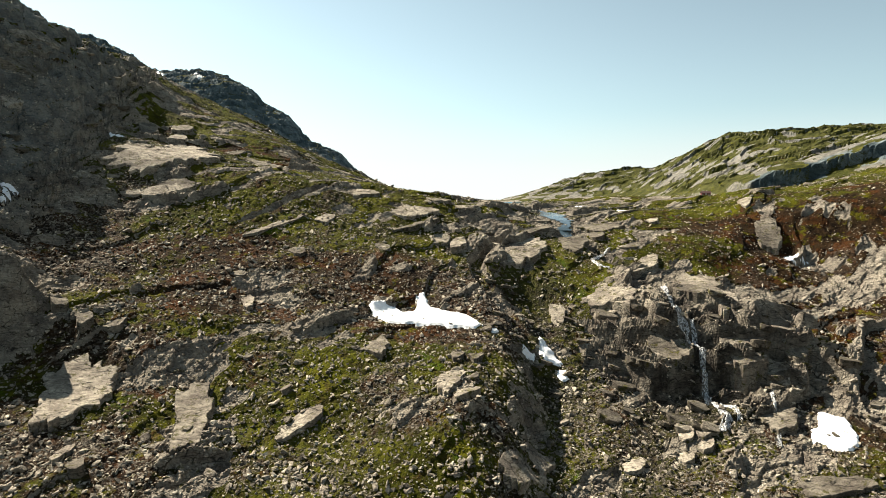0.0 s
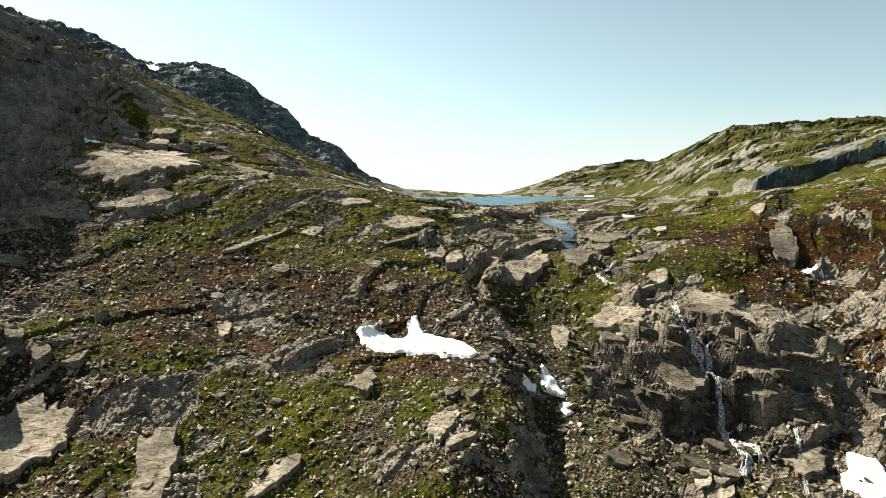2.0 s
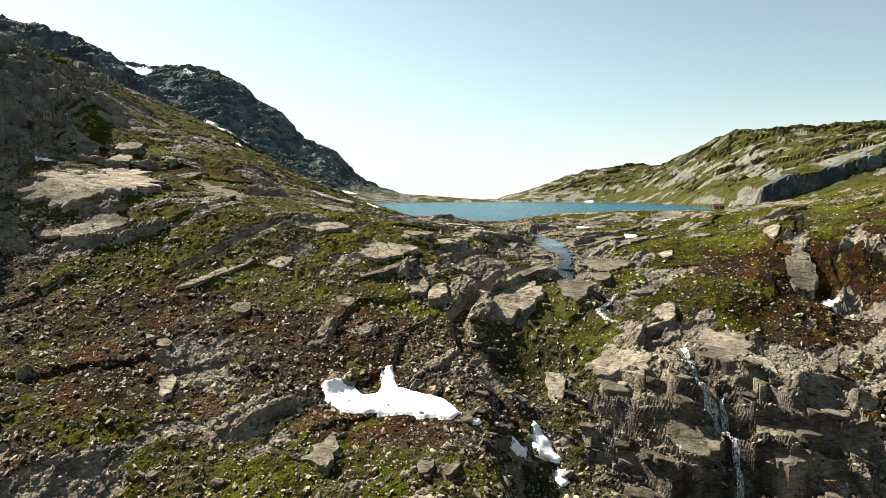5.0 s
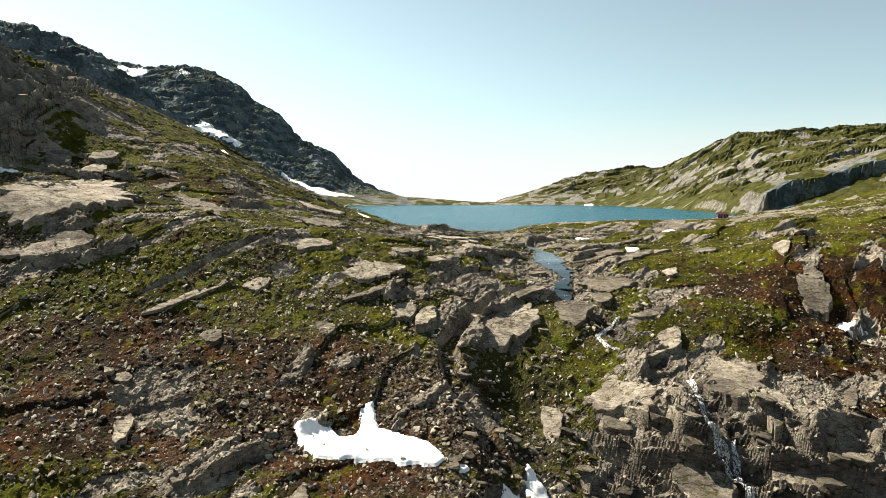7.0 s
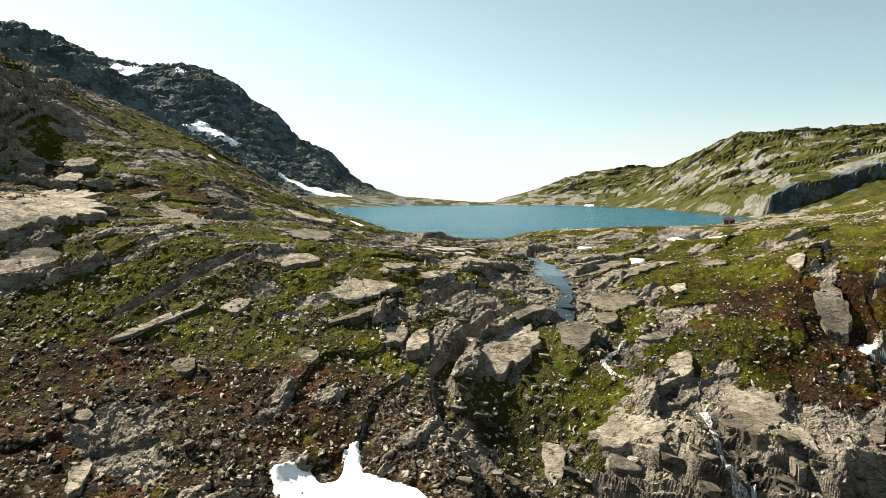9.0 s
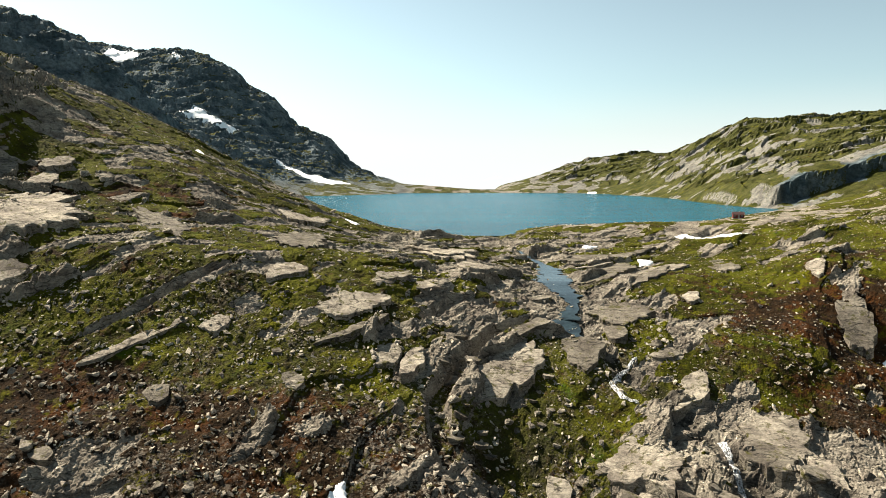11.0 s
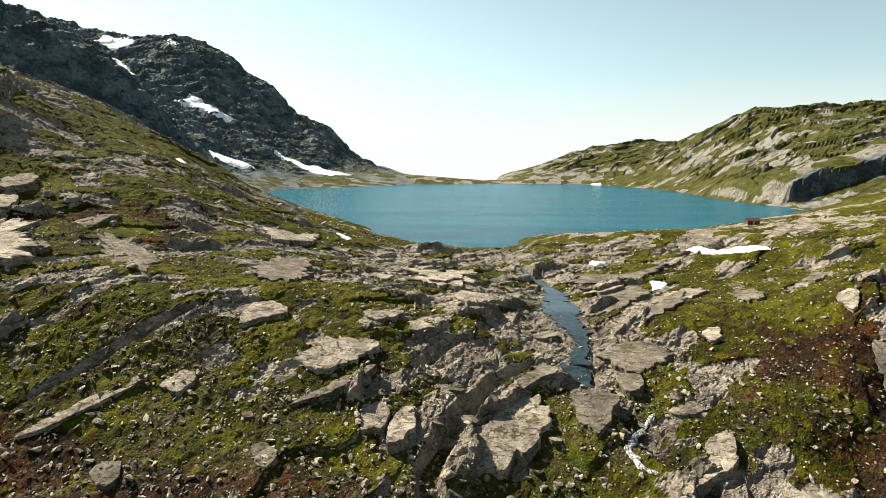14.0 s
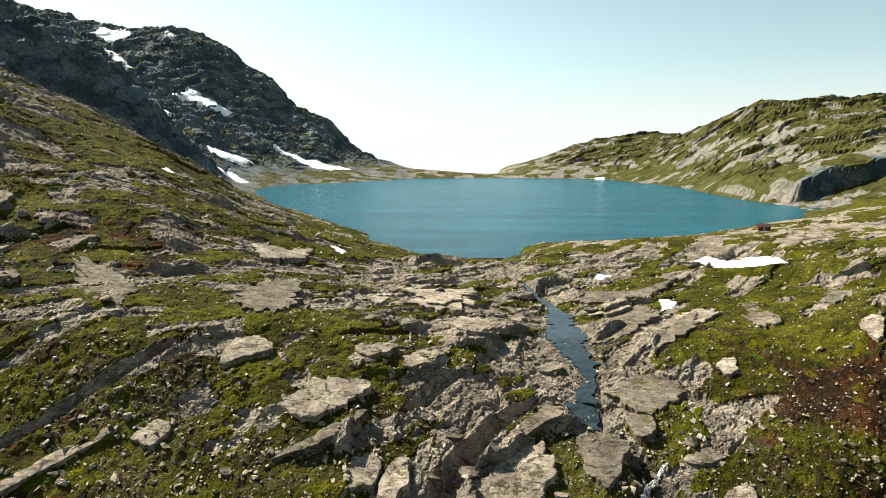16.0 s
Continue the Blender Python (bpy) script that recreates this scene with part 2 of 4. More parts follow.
section(350, (-5000, 300), (-500, 205), (-230, 92), (-180, 72), (-140, 60), (-100, 40), (-70, 23), (-40, 10), (-20, 3), (-7, 0.3), (8, -3), (36, -1.5), (46, 1), (70, 3), (100, 3.6), (135, 4), (170, 6.5), (210, 12), (300, 30), (500, 100), (5000, 250))
section(400, (-5000, 300), (-500, 205), (-240, 92), (-200, 74), (-160, 58), (-115, 36), (-85, 19), (-50, 7), (-28, 0.4), (-10, -6), (60, -8), (100, -3), (130, -0.5), (150, 2), (180, 6), (230, 13), (300, 30), (500, 95), (5000, 250))
section(460, (-5000, 300), (-500, 205), (-260, 95), (-210, 72), (-160, 44), (-115, 20), (-82, 6), (-63, 0), (-40, -7), (150, -9), (200, -1), (222, 3), (255, 12), (330, 30), (500, 85), (5000, 250))
section(515, (-5000, 300), (-600, 215), (-360, 138), (-275, 92), (-210, 55), (-160, 28), (-120, 8), (-94, 0), (-70, -8), (200, -10), (232, -2), (254, 2), (290, 7), (330, 12), (400, 24), (600, 80), (5000, 250))
section(531, (-5000, 300), (-600, 219), (-372, 146), (-285, 92), (-217, 52), (-167, 26), (-123, 7), (-100, 0), (-76, -8), (200, -10), (236, -2), (256, 2), (290, 8), (330, 13), (400, 28), (600, 80), (5000, 250))
section(540, (-5000, 300), (-600, 220), (-380, 150), (-290, 92), (-220, 50), (-170, 25), (-125, 6), (-104, 0), (-80, -8), (200, -10), (240, -2), (258, 2), (274, 7), (288, 24), (304, 29), (340, 34), (500, 78), (5000, 250))
section(610, (-5000, 300), (-600, 225), (-400, 168), (-340, 155), (-297, 140), (-262, 117), (-236, 94), (-212, 66), (-196, 44), (-178, 22), (-150, 5), (-132, 0), (-110, -8), (200, -10), (237, -2), (242, 8), (254, 19), (300, 28), (345, 38), (450, 58), (600, 80), (5000, 250))
section(740, (-5000, 300), (-700, 230), (-480, 170), (-340, 92), (-270, 45), (-215, 14), (-174, 0), (-150, -8), (200, -10), (240, -2), (256, 6), (290, 26), (350, 50), (450, 74), (600, 88), (5000, 250))
section(930, (-5000, 300), (-700, 240), (-520, 170), (-400, 120), (-300, 78), (-215, 40), (-150, 16), (-100, 7), (-56, 1), (-40, -4), (160, -5), (205, 0), (240, 14), (300, 42), (340, 63), (375, 83), (405, 95), (433, 97), (504, 102), (600, 106), (5000, 250))
section(1010, (-5000, 300), (-700, 260), (-560, 200), (-440, 165), (-330, 120), (-240, 70), (-170, 40), (-120, 18), (-60, 12), (0, 8), (50, 4), (90, 3.5), (130, 9), (200, 22), (300, 45), (400, 80), (504, 92), (600, 96), (5000, 250))
section(1150, (-5000, 320), (-900, 290), (-598, 247), (-529, 230), (-459, 226), (-415, 224), (-337, 196), (-303, 166), (-268, 149), (-234, 109), (-181, 84), (-137, 38), (-74, 14), (17, -8), (110, -5), (200, 14), (300, 36), (450, 60), (600, 70), (5000, 250))
section(1300, (-5000, 300), (-900, 250), (-500, 150), (-300, 40), (-150, -60), (0, -120), (60, -80), (110, 2), (172, 20), (273, 53), (324, 61), (375, 65), (446, 63), (600, 60), (5000, 250))
section(1700, (-5000, 200), (-900, 0), (-400, -200), (0, -350), (300, -200), (600, -50), (5000, 150))
section(2600, (-5000, -450), (5000, -450))
section(6000, (-5000, -450), (5000, -450))


def pchip(xk, yk, x):
    """Smooth monotone curves through knots; yk is knots by columns."""
    h, d = np.diff(xk), np.diff(yk, axis=0) / np.diff(xk)[:, None]
    m = np.zeros_like(yk)
    w1, w2 = (2 * h[1:] + h[:-1])[:, None], (h[1:] + 2 * h[:-1])[:, None]
    both = d[1:] * d[:-1] > 0
    safe = np.where(both, d[1:] * d[:-1], 1.0)
    m[1:-1] = np.where(both, (w1 + w2) * safe / np.where(both, w1 * d[1:] + w2 * d[:-1], 1.0), 0)
    m[0], m[-1] = d[0], d[-1]
    i = np.clip(np.searchsorted(xk, x) - 1, 0, len(xk) - 2)
    t = ((x - xk[i]) / h[i])[:, None]
    hi = h[i][:, None]
    return (yk[i] * (1 + 2 * t) * (1 - t) ** 2 + m[i] * hi * t * (1 - t) ** 2
            + yk[i + 1] * t * t * (3 - 2 * t) + m[i + 1] * hi * t * t * (t - 1))


def spaced(lo, hi, fine_lo, fine_hi, step, grow, cap):
    """Coordinates at an even step between fine_lo and fine_hi, wider and wider outside."""
    mid = list(np.arange(fine_lo, fine_hi, step))
    up, s = [], step
    v = mid[-1]
    while v < hi:
        s = min(s * grow, cap if abs(v) < 1350 else s * 1.25)
        v += s
        up.append(v)
    down, s, v = [], step, mid[0]
    while v > lo:
        s = min(s * grow, cap if abs(v) < 800 else s * 1.25)
        v -= s
        down.append(v)
    return np.array(down[::-1] + mid + up)


BX, BY = spaced(-4900, 4900, -160, 160, 2.0, 1.05, 8.0), spaced(-2900, 4900, 60, 350, 2.0, 1.05, 8.0)
STATIONS = sorted(SECTIONS)
BASE = pchip(np.array(STATIONS, float), np.array([pchip(SECTIONS[k][:, 0], SECTIONS[k][:, 1:2], BX)[:, 0] for k in STATIONS]), BY)


def sample(grid, x, y):
    i, j = np.clip(np.searchsorted(BX, x) - 1, 0, len(BX) - 2), np.clip(np.searchsorted(BY, y) - 1, 0, len(BY) - 2)
    u, v = (x - BX[i]) / (BX[i + 1] - BX[i]), (y - BY[j]) / (BY[j + 1] - BY[j])
    return (grid[j, i] * (1 - u) + grid[j, i + 1] * u) * (1 - v) + (grid[j + 1, i] * (1 - u) + grid[j + 1, i + 1] * u) * v


def lattice(i, j, seed):
    n = (i * 374761393 + j * 668265263 + seed * 1442695041) & 0xFFFFFFFF
    n = ((n ^ (n >> 13)) * 1274126177) & 0xFFFFFFFF
    return ((n ^ (n >> 16)) & 0xFFFF) / 65535.0


def value(x, y, seed):
    """Smooth noise, 0 to 1, with cells of 1."""
    i, j = np.floor(x).astype(np.int64), np.floor(y).astype(np.int64)
    u, v = x - i, y - j
    u, v = u * u * u * (u * (6 * u - 15) + 10), v * v * v * (v * (6 * v - 15) + 10)
    a, b, c, d = lattice(i, j, seed), lattice(i + 1, j, seed), lattice(i, j + 1, seed), lattice(i + 1, j + 1, seed)
    return (a * (1 - u) + b * u) * (1 - v) + (c * (1 - u) + d * u) * v


def fbm(x, y, size, octaves, seed):
    """Sums of noise, about -1 to 1."""
    total, amp, norm = 0.0, 1.0, 0.0
    for o in range(octaves):
        k = 2.03 ** o / size
        total = total + amp * (2 * value(x * k + 17.3 * o, y * k - 9.1 * o, seed + o) - 1)
        norm += amp
        amp *= 0.5
    return total / norm * 1.4


def smooth(a, b, v):
    t = np.clip((v - a) / (b - a), 0, 1)
    return t * t * (3 - 2 * t)


def ledges(x, y, size, angle, seed, sharp=0.12, wander=1.4, rare=0.38):
    """Slabs that rise slowly along a direction and break off at an edge: 0 to 1."""
    c, s = math.cos(radians(angle)), math.sin(radians(angle))
    along, across = (x * c + y * s) / size, (-x * s + y * c) / size
    along = along + wander * fbm(x, y, size * 2.6, 3, seed) + 0.6 * fbm(across * 1.0, along * 0.3, 1.5, 2, seed + 7)
    k = np.floor(along)
    f = along - k
    tall = smooth(rare, rare + 0.35, value(k * 1.7 + 0.5, across * 0.55, seed + 3))
    return tall * np.where(f < 1 - sharp, f / (1 - sharp), (1 - f) / sharp)


# the beck, from the lake's outlet over the pool and the falls to the gully: x, y, half width, depth
BECK = np.array([(31, 342, 1.6, 0.5), (31.5, 326, 0.8, 0.5), (33, 308, 0.9, 0.5), (32.5, 298, 1.4, 0.5), (36, 288, 0.8, 0.6), (37, 279, 1.2, 0.6), (40.5, 268, 0.9, 0.7), (41.5, 260, 2.8, 0.7), (40.5, 247, 4.2, 0.8), (40, 235, 5.6, 0.8),
                 (41.5, 226, 4.0, 0.8), (41.5, 219, 1.3, 0.9), (37.5, 211, 3.2, 1.0), (39.5, 203, 1.3, 1.2), (44, 196, 1.5, 1.2), (47, 189, 1.6, 1.6), (53, 181, 1.4, 1.4), (57, 172, 1.2, 1.0), (58, 165, 1.4, 1.6), (59, 154, 2.0, 2.2),
                 (58, 144, 2.6, 1.6), (44, 130, 2.4, 1.0), (34, 112, 2.4, 0.8), (30, 80, 3, 0.8)])
# the dry cleft beside it, which holds snow at its foot
CLEFT = np.array([(30, 210, 1.0, 1.2), (22.5, 203, 1.5, 2.8), (17.8, 196.5, 1.7, 3.2), (12.2, 186, 1.7, 3.4), (8.8, 178, 1.7, 2.6), (10, 168, 1.8, 2.0), (15, 157, 2.0, 1.6), (20, 145, 2.2, 1.0), (22, 130, 2.4, 0.8)])
# two short clefts in the turf
NOTCH = np.array([(14, 214, 0.6, 0.6), (11.5, 211, 1.1, 1.8), (7, 203, 1.1, 1.8), (5, 199, 0.6, 0.5)])
OVERHANG = np.array([(-34, 206, 0.6, 0.4), (-38, 201, 0.7, 1.6), (-43, 194.5, 0.9, 2.0), (-47, 189.5, 0.6, 1.2), (-53, 183, 0.8, 1.8), (-58, 178, 0.6, 0.4)])


def carve(x, y, line, soft=2.2):
    """How deep a water course cuts in."""
    cut = np.zeros_like(x)
    for (xa, ya, wa, da), (xb, yb, wb, db) in zip(line[:-1], line[1:]):
        near = (np.abs(y - (ya + yb) / 2) < abs(ya - yb) / 2 + 14) & (np.abs(x - (xa + xb) / 2) < abs(xa - xb) / 2 + 14)
        px, py = x[near], y[near]
        t = np.clip(((px - xa) * (xb - xa) + (py - ya) * (yb - ya)) / ((xb - xa) ** 2 + (yb - ya) ** 2), 0, 1)
        far = np.hypot(px - xa - t * (xb - xa), py - ya - t * (yb - ya))
        w, d = wa + t * (wb - wa), da + t * (db - da)
        cut[near] = np.maximum(cut[near], d * (1 - smooth(w * 0.6, w * soft, far)))
    return cut


def blocks(x, y, size, angle, stretch, seed, dip=0.22, loose=0.25):
    """Broken rock: every block has a height and a tilt of its own. Also gives the distance to the joints."""
    c, s = math.cos(radians(angle)), math.sin(radians(angle))
    wx, wy = x + 0.22 * size * fbm(x, y, size * 0.9, 2, seed + 5), y + 0.22 * size * fbm(x, y, size * 0.9, 2, seed + 6)
    u, v = (wx * c + wy * s) / (size * stretch), (-wx * s + wy * c) / size
    iu, iv = np.floor(u).astype(np.int64), np.floor(v).astype(np.int64)
    best, second, out = np.full(u.shape, 9.0), np.full(u.shape, 9.0), np.zeros(u.shape)
    for a in (-1, 0, 1):
        for b in (-1, 0, 1):
            ci, cj = iu + a, iv + b
            du, dv = u - ci - lattice(ci, cj, seed), v - cj - lattice(ci, cj, seed + 1)
            d = du * du + dv * dv
            tilt = du * stretch * (lattice(ci, cj, seed + 3) - 0.5) * 2 * loose + dv * (lattice(ci, cj, seed + 4) - 0.5) * 2 * loose - dv * dip
            first = d < best
            second = np.where(first, best, np.minimum(second, d))
            out = np.where(first, 0.55 * (lattice(ci, cj, seed + 2) - 0.5) + tilt, out)
            best = np.where(first, d, best)
    return out, np.sqrt(second) - np.sqrt(best)


def bare(x, y):
    """Where bare rock comes through the turf, 0 to 1."""
    along, across = 0.75 * x + 0.66 * y, 0.75 * y - 0.66 * x
    n = 0.8 * fbm(along / 2.3, across, 5.0, 5, 31) + 0.4 * fbm(x, y, 30, 2, 33)
    n = np.where(y > 420, 0.8 * fbm(x, y, 13, 5, 35) + 0.35 * fbm(x, y, 60, 2, 36) + 0.02, n)
    wall = smooth(32, 16, np.abs(x - 60)) * smooth(186, 178, y) * smooth(128, 140, y)
    cleft = smooth(17, 6, np.abs(x - 14)) * smooth(218, 200, y) * smooth(150, 165, y)
    beck = smooth(24, 8, np.abs(x - 45)) * smooth(195, 215, y) * smooth(345, 330, y)
    rim = smooth(285, 305, y) * smooth(350, 335, y) * smooth(-20, 10, x)
    cliff = smooth(-100, -125, x + 0.25 * (y - 220)) * smooth(300, 240, y)
    left_wall = smooth(-74, -84, x) * smooth(150, 135, y)
    field = smooth(28, 18, np.hypot((x - 85) * 1.0, (y - 212) * 0.75)) + 0.9 * smooth(10, 5, np.hypot(x - 33, (y - 186) * 0.55)) + 0.6 * smooth(100, 140, x) * smooth(190, 230, y) * smooth(350, 320, y)
    lawn = smooth(-10, -40, x) * smooth(222, 250, y) * (1 - cliff)
    brown = smooth(30, 5, x) * smooth(188, 172, y)
    return np.clip(smooth(0.02, 0.22, n + 0.6 * wall + 0.35 * cleft + 0.16 * beck + 0.22 * rim + 0.6 * cliff + 0.5 * left_wall - 0.5 * field - 0.34 * brown + 0.03 * smooth(185, 200, y) * smooth(420, 350, y) - 0.12 * smooth(420, 480, y) * smooth(100, 200, x) + 0.1 * smooth(-45, -25, x) * smooth(40, 25, x) * smooth(176, 186, y)), 0, 1)


def height(x, y):
    """The ground's height at places x, y (arrays)."""
    x, y = np.asarray(x, float), np.asarray(y, float)
    far = smooth(380, 560, y)
    z = sample(BASE, x + (1 - far) * 2.0 * fbm(x, y, 13, 3, 5), y + (1 - far) * 1.6 * fbm(x, y, 13, 3, 6))
    wall = smooth(34, 22, np.abs(x - 62)) * smooth(190, 182, y) * smooth(134, 142, y)
    wet = smooth(22, 6, np.abs(z)) * smooth(328, 345, y)
    calm = 1 - 0.8 * wet
    rock = bare(x, y)
    flow = smooth(0.1, 0.5, carve(x, y, BECK, 1.7))
    calm = calm * (1 - 0.9 * flow * smooth(205, 215, y))
    z = z + calm * (1.0 + 1.6 * far) * fbm(x, y, 34, 3, 3)
    broad = z
    crag = smooth(-104, -116, x + 0.2 * (y - 220)) * smooth(330, 290, y) * smooth(150, 165, y)
    near = 1 - far
    z = z + calm * near * (0.3 + 0.7 * rock) * (2.6 * ledges(x, y, 13, -42, 11, 0.05, 0.45, 0.5) - 0.4)
    z = z + calm * near * (0.2 + 0.8 * rock) * (0.8 * ledges(x, y, 5.2, -50, 15, 0.07, 0.4, 0.45) - 0.2)
    z = z + calm * near * (0.15 + 0.85 * rock) * (0.28 * ledges(x, y, 2.1, -38, 17, 0.1, 0.4) - 0.1)
    big, joint = blocks(x, y, 6.5, 38, 2.1, 71, 0.04, 0.2)
    z = z + calm * near * (1 - 0.35 * wall) * (0.10 + 0.90 * rock) * (1.3 * big - 0.45 * smooth(0.10, 0.0, joint))
    mid, joint = blocks(x, y, 2.1, 30, 1.6, 81, 0.03)
    z = z + calm * near * (1 - 0.4 * wall) * (1 - 0.2 * crag) * (0.16 + 0.84 * rock) * (0.34 * mid - 0.22 * smooth(0.14, 0.0, joint))
    stack, joint = blocks(x, y, 10, 70, 1.5, 77, 0.15, 0.5)
    z = z + crag * (4.2 * stack - 1.2 * smooth(0.1, 0.0, joint))
    small, joint = blocks(x, y, 0.95, 20, 1.3, 91, 0.1, 0.5)
    z = z + near * (0.75 + 0.25 * rock) * (1 - 0.7 * crag) * 0.22 * small
    z = z + near * (1 - 0.6 * np.maximum(crag, wall)) * (0.18 * fbm(x, y, 2.4, 3, 21) + (1 - rock) * 0.16 * fbm(x, y, 1.1, 2, 23))
    # the waterfall's wall and the left crag break off in beds
    for step, size, part_wall, part_crag, seed in ((7.0, 22, 0.7, 0.9, 47), (2.6, 10, 0.75, 0.8, 41)):
        beds = broad + (0.3 - 0.22 * crag) * x + (0.9 - 0.4 * crag) * step * fbm(x, y, size, 3, seed)
        f = beds / step - np.floor(beds / step)
        z = z + (part_wall * wall * smooth(174, 158, y) + part_crag * crag) * step * (smooth(0.4 - 0.1 * crag, 0.6 + 0.1 * crag, f) - f)
    # a hollow under the lower brow of the falls
    edge = y - 145 - 4 * fbm(x, y, 11, 3, 49)
    z = z + smooth(43, 48, x) * smooth(78, 71, x) * (2.0 * smooth(0, 1.2, edge) * smooth(16, 4, edge) - 4.0 * smooth(-10, -1, edge) * smooth(1.2, 0, edge))
    # the snow field behind the lake's rim lies in a hollow behind a low lip
    z = z + 2.8 * np.exp(-((y - 296 + 0.25 * (x - 112)) / 7) ** 2) * smooth(84, 96, x) * smooth(150, 132, x)
    z = z - 2.2 * np.exp(-((y - 316 + 0.35 * (x - 115)) / 9) ** 2 - ((x - 115) / 17) ** 2)
    # far cliffs in thick beds
    steep = far * smooth(8, 40, sample(BASE, x, y)) * (1 - 0.85 * smooth(0, 150, x))
    step = 15.0
    beds = z - 0.2 * x + 14 * fbm(x, y, 90, 4, 43)
    k = np.floor(beds / step)
    f = beds / step - k
    z = z + steep * step * 0.42 * smooth(0.35, 0.6, value(x / 45, y / 45, 44)) * (smooth(0.35, 0.65, f) - f)
    right = smooth(120, 220, x)
    crag_block, joint = blocks(x, y, 32, 60, 1.6, 101, 0.3, 0.35)
    small_block, joint = blocks(x, y, 11, 40, 1.7, 105, 0.3, 0.5)
    tiny_block, joint = blocks(x, y, 5.0, 50, 1.5, 109, 0.3, 0.6)
    z = z + far * calm * ((1.0 + 4.0 * steep) * crag_block + (0.9 + 3.2 * steep) * small_block + (0.5 + 1.6 * steep) * tiny_block)
    z = z + far * calm * ((1.2 + 3.0 * right) * ledges(x, y, 34, -75, 46, 0.06, 1.5) + (0.6 + 1.8 * right) * ledges(x, y, 13, -60, 48, 0.08, 1.4, 0.45) - 0.5 - 1.3 * right)
    # the dark cliff over the lake's near right shore
    foot, brow = np.interp(x, (245, 264, 290, 310, 330, 420), (2, 5.5, 14, 21, 28, 58)), np.interp(x, (245, 254, 277, 313, 327, 420), (4, 15, 26, 32.5, 38, 68))
    behind = smooth(546.5, 549.5, y + 5 * fbm(x, y, 18, 3, 121) + 2 * fbm(x, y, 5, 2, 123))
    scarp = np.where(y > 547, np.maximum(z, brow + 0.22 * (y - 550) + fbm(x, y, 9, 3, 125)) * behind + (1 - behind) * (foot + 0.8 * fbm(x, y, 6, 3, 127)), foot - 0.22 * (548 - y) + 0.8 * fbm(x, y, 6, 3, 127))
    z = z + (scarp - z) * smooth(246, 256, x) * smooth(500, 530, y) * smooth(600, 565, y) * smooth(440, 400, x)
    return z - carve(x, y, BECK) - carve(x, y, CLEFT, 1.6) - carve(x, y, NOTCH, 1.5) - carve(x, y, OVERHANG, 1.5)


def mesh_from(name, verts, faces, material):
    me = bpy.data.meshes.new(name)
    me.from_pydata([tuple(v) for v in verts], [], [tuple(f) for f in faces])
    me.materials.append(material)
    me.update()
    return me


def grid_mesh(name, X, Y, Z, material, keep=None):
    """A sheet over a grid of places; keep masks its squares."""
    ny, nx = X.shape
    idx = np.arange(ny * nx).reshape(ny, nx)
    quads = np.stack([idx[:-1, :-1], idx[:-1, 1:], idx[1:, 1:], idx[1:, :-1]], -1).reshape(-1, 4)
    if keep is not None:
        quads = quads[keep.ravel()]
    co = np.stack([X, Y, Z], -1).reshape(-1, 3)
    if keep is not None:
        used, quads = np.unique(quads, return_inverse=True)
        co, quads = co[used], quads.reshape(-1, 4)
    return fast_mesh(name, co, quads, material)


def fast_mesh(name, co, faces, material, flat=False):
    me = bpy.data.meshes.new(name)
    n, k = faces.shape
    me.vertices.add(len(co))
    me.vertices.foreach_set("co", np.ascontiguousarray(co, np.float32).ravel())
    me.loops.add(n * k)
    me.loops.foreach_set("vertex_index", np.ascontiguousarray(faces, np.int32).ravel())
    me.polygons.add(n)
    me.polygons.foreach_set("loop_start", np.arange(0, n * k, k, dtype=np.int32))
    me.polygons.foreach_set("use_smooth", np.full(n, not flat))
    me.update(calc_edges=True)
    me.materials.append(material)
    return me


# ---- the ground, one sheet
FAN = spaced(-60, 60, -1.0, 1.0, 0.0024, 1.25, 9.0)
ROW = [86.0]
while ROW[-1] < 1350:
    ROW.append(ROW[-1] + (0.10 + 0.0018 * ROW[-1] if ROW[-1] < 340 else 0.0021 * ROW[-1] + (0.7 if 360 < ROW[-1] < 900 else 0)))
GY = np.array([-2900.0, -1400, -700, -400, -260, -180] + list(np.arange(-130.0, 0, 5)) + list(np.arange(0.0, 60, 2)) + list(np.arange(60.0, 86, 1)) + ROW + [1360.0, 1390, 1450, 1550, 1800, 2200, 2600, 3400, 4900])
wide = 20 + 0.70 * np.clip(GY, 60, 1400)
X, Y = np.clip(6 + FAN[None] * wide[:, None], -4900, 4900), np.repeat(GY[:, None], len(FAN), 1)
X = X + np.linspace(-1e-3, 1e-3, len(FAN))[None]
Z = height(X.ravel(), Y.ravel()).reshape(X.shape)
ground_mesh = grid_mesh("ground", X, Y, Z, GROUND)
ground_mesh.polygons.foreach_set("use_smooth", np.zeros(len(ground_mesh.polygons), bool))
dzx = np.gradient(Z, axis=1) / np.gradient(X, axis=1)
dzy = (np.gradient(Z, axis=0) - dzx * np.gradient(X, axis=0)) / np.gradient(Y, axis=0)
steep = np.hypot(dzx, dzy)
rock = bare(X, Y)
clumps = fbm(X, Y, 11, 4, 51)
slope_brown = smooth(178, 164, Y + 8 * clumps) * smooth(128, 142, Y) * smooth(-75, -50, X) * smooth(22, 8, X)
lower = smooth(185, 165, Y) * (1 - slope_brown)
heath = smooth(84, 98, X + 0.3 * (Y - 200)) * smooth(228, 212, Y)
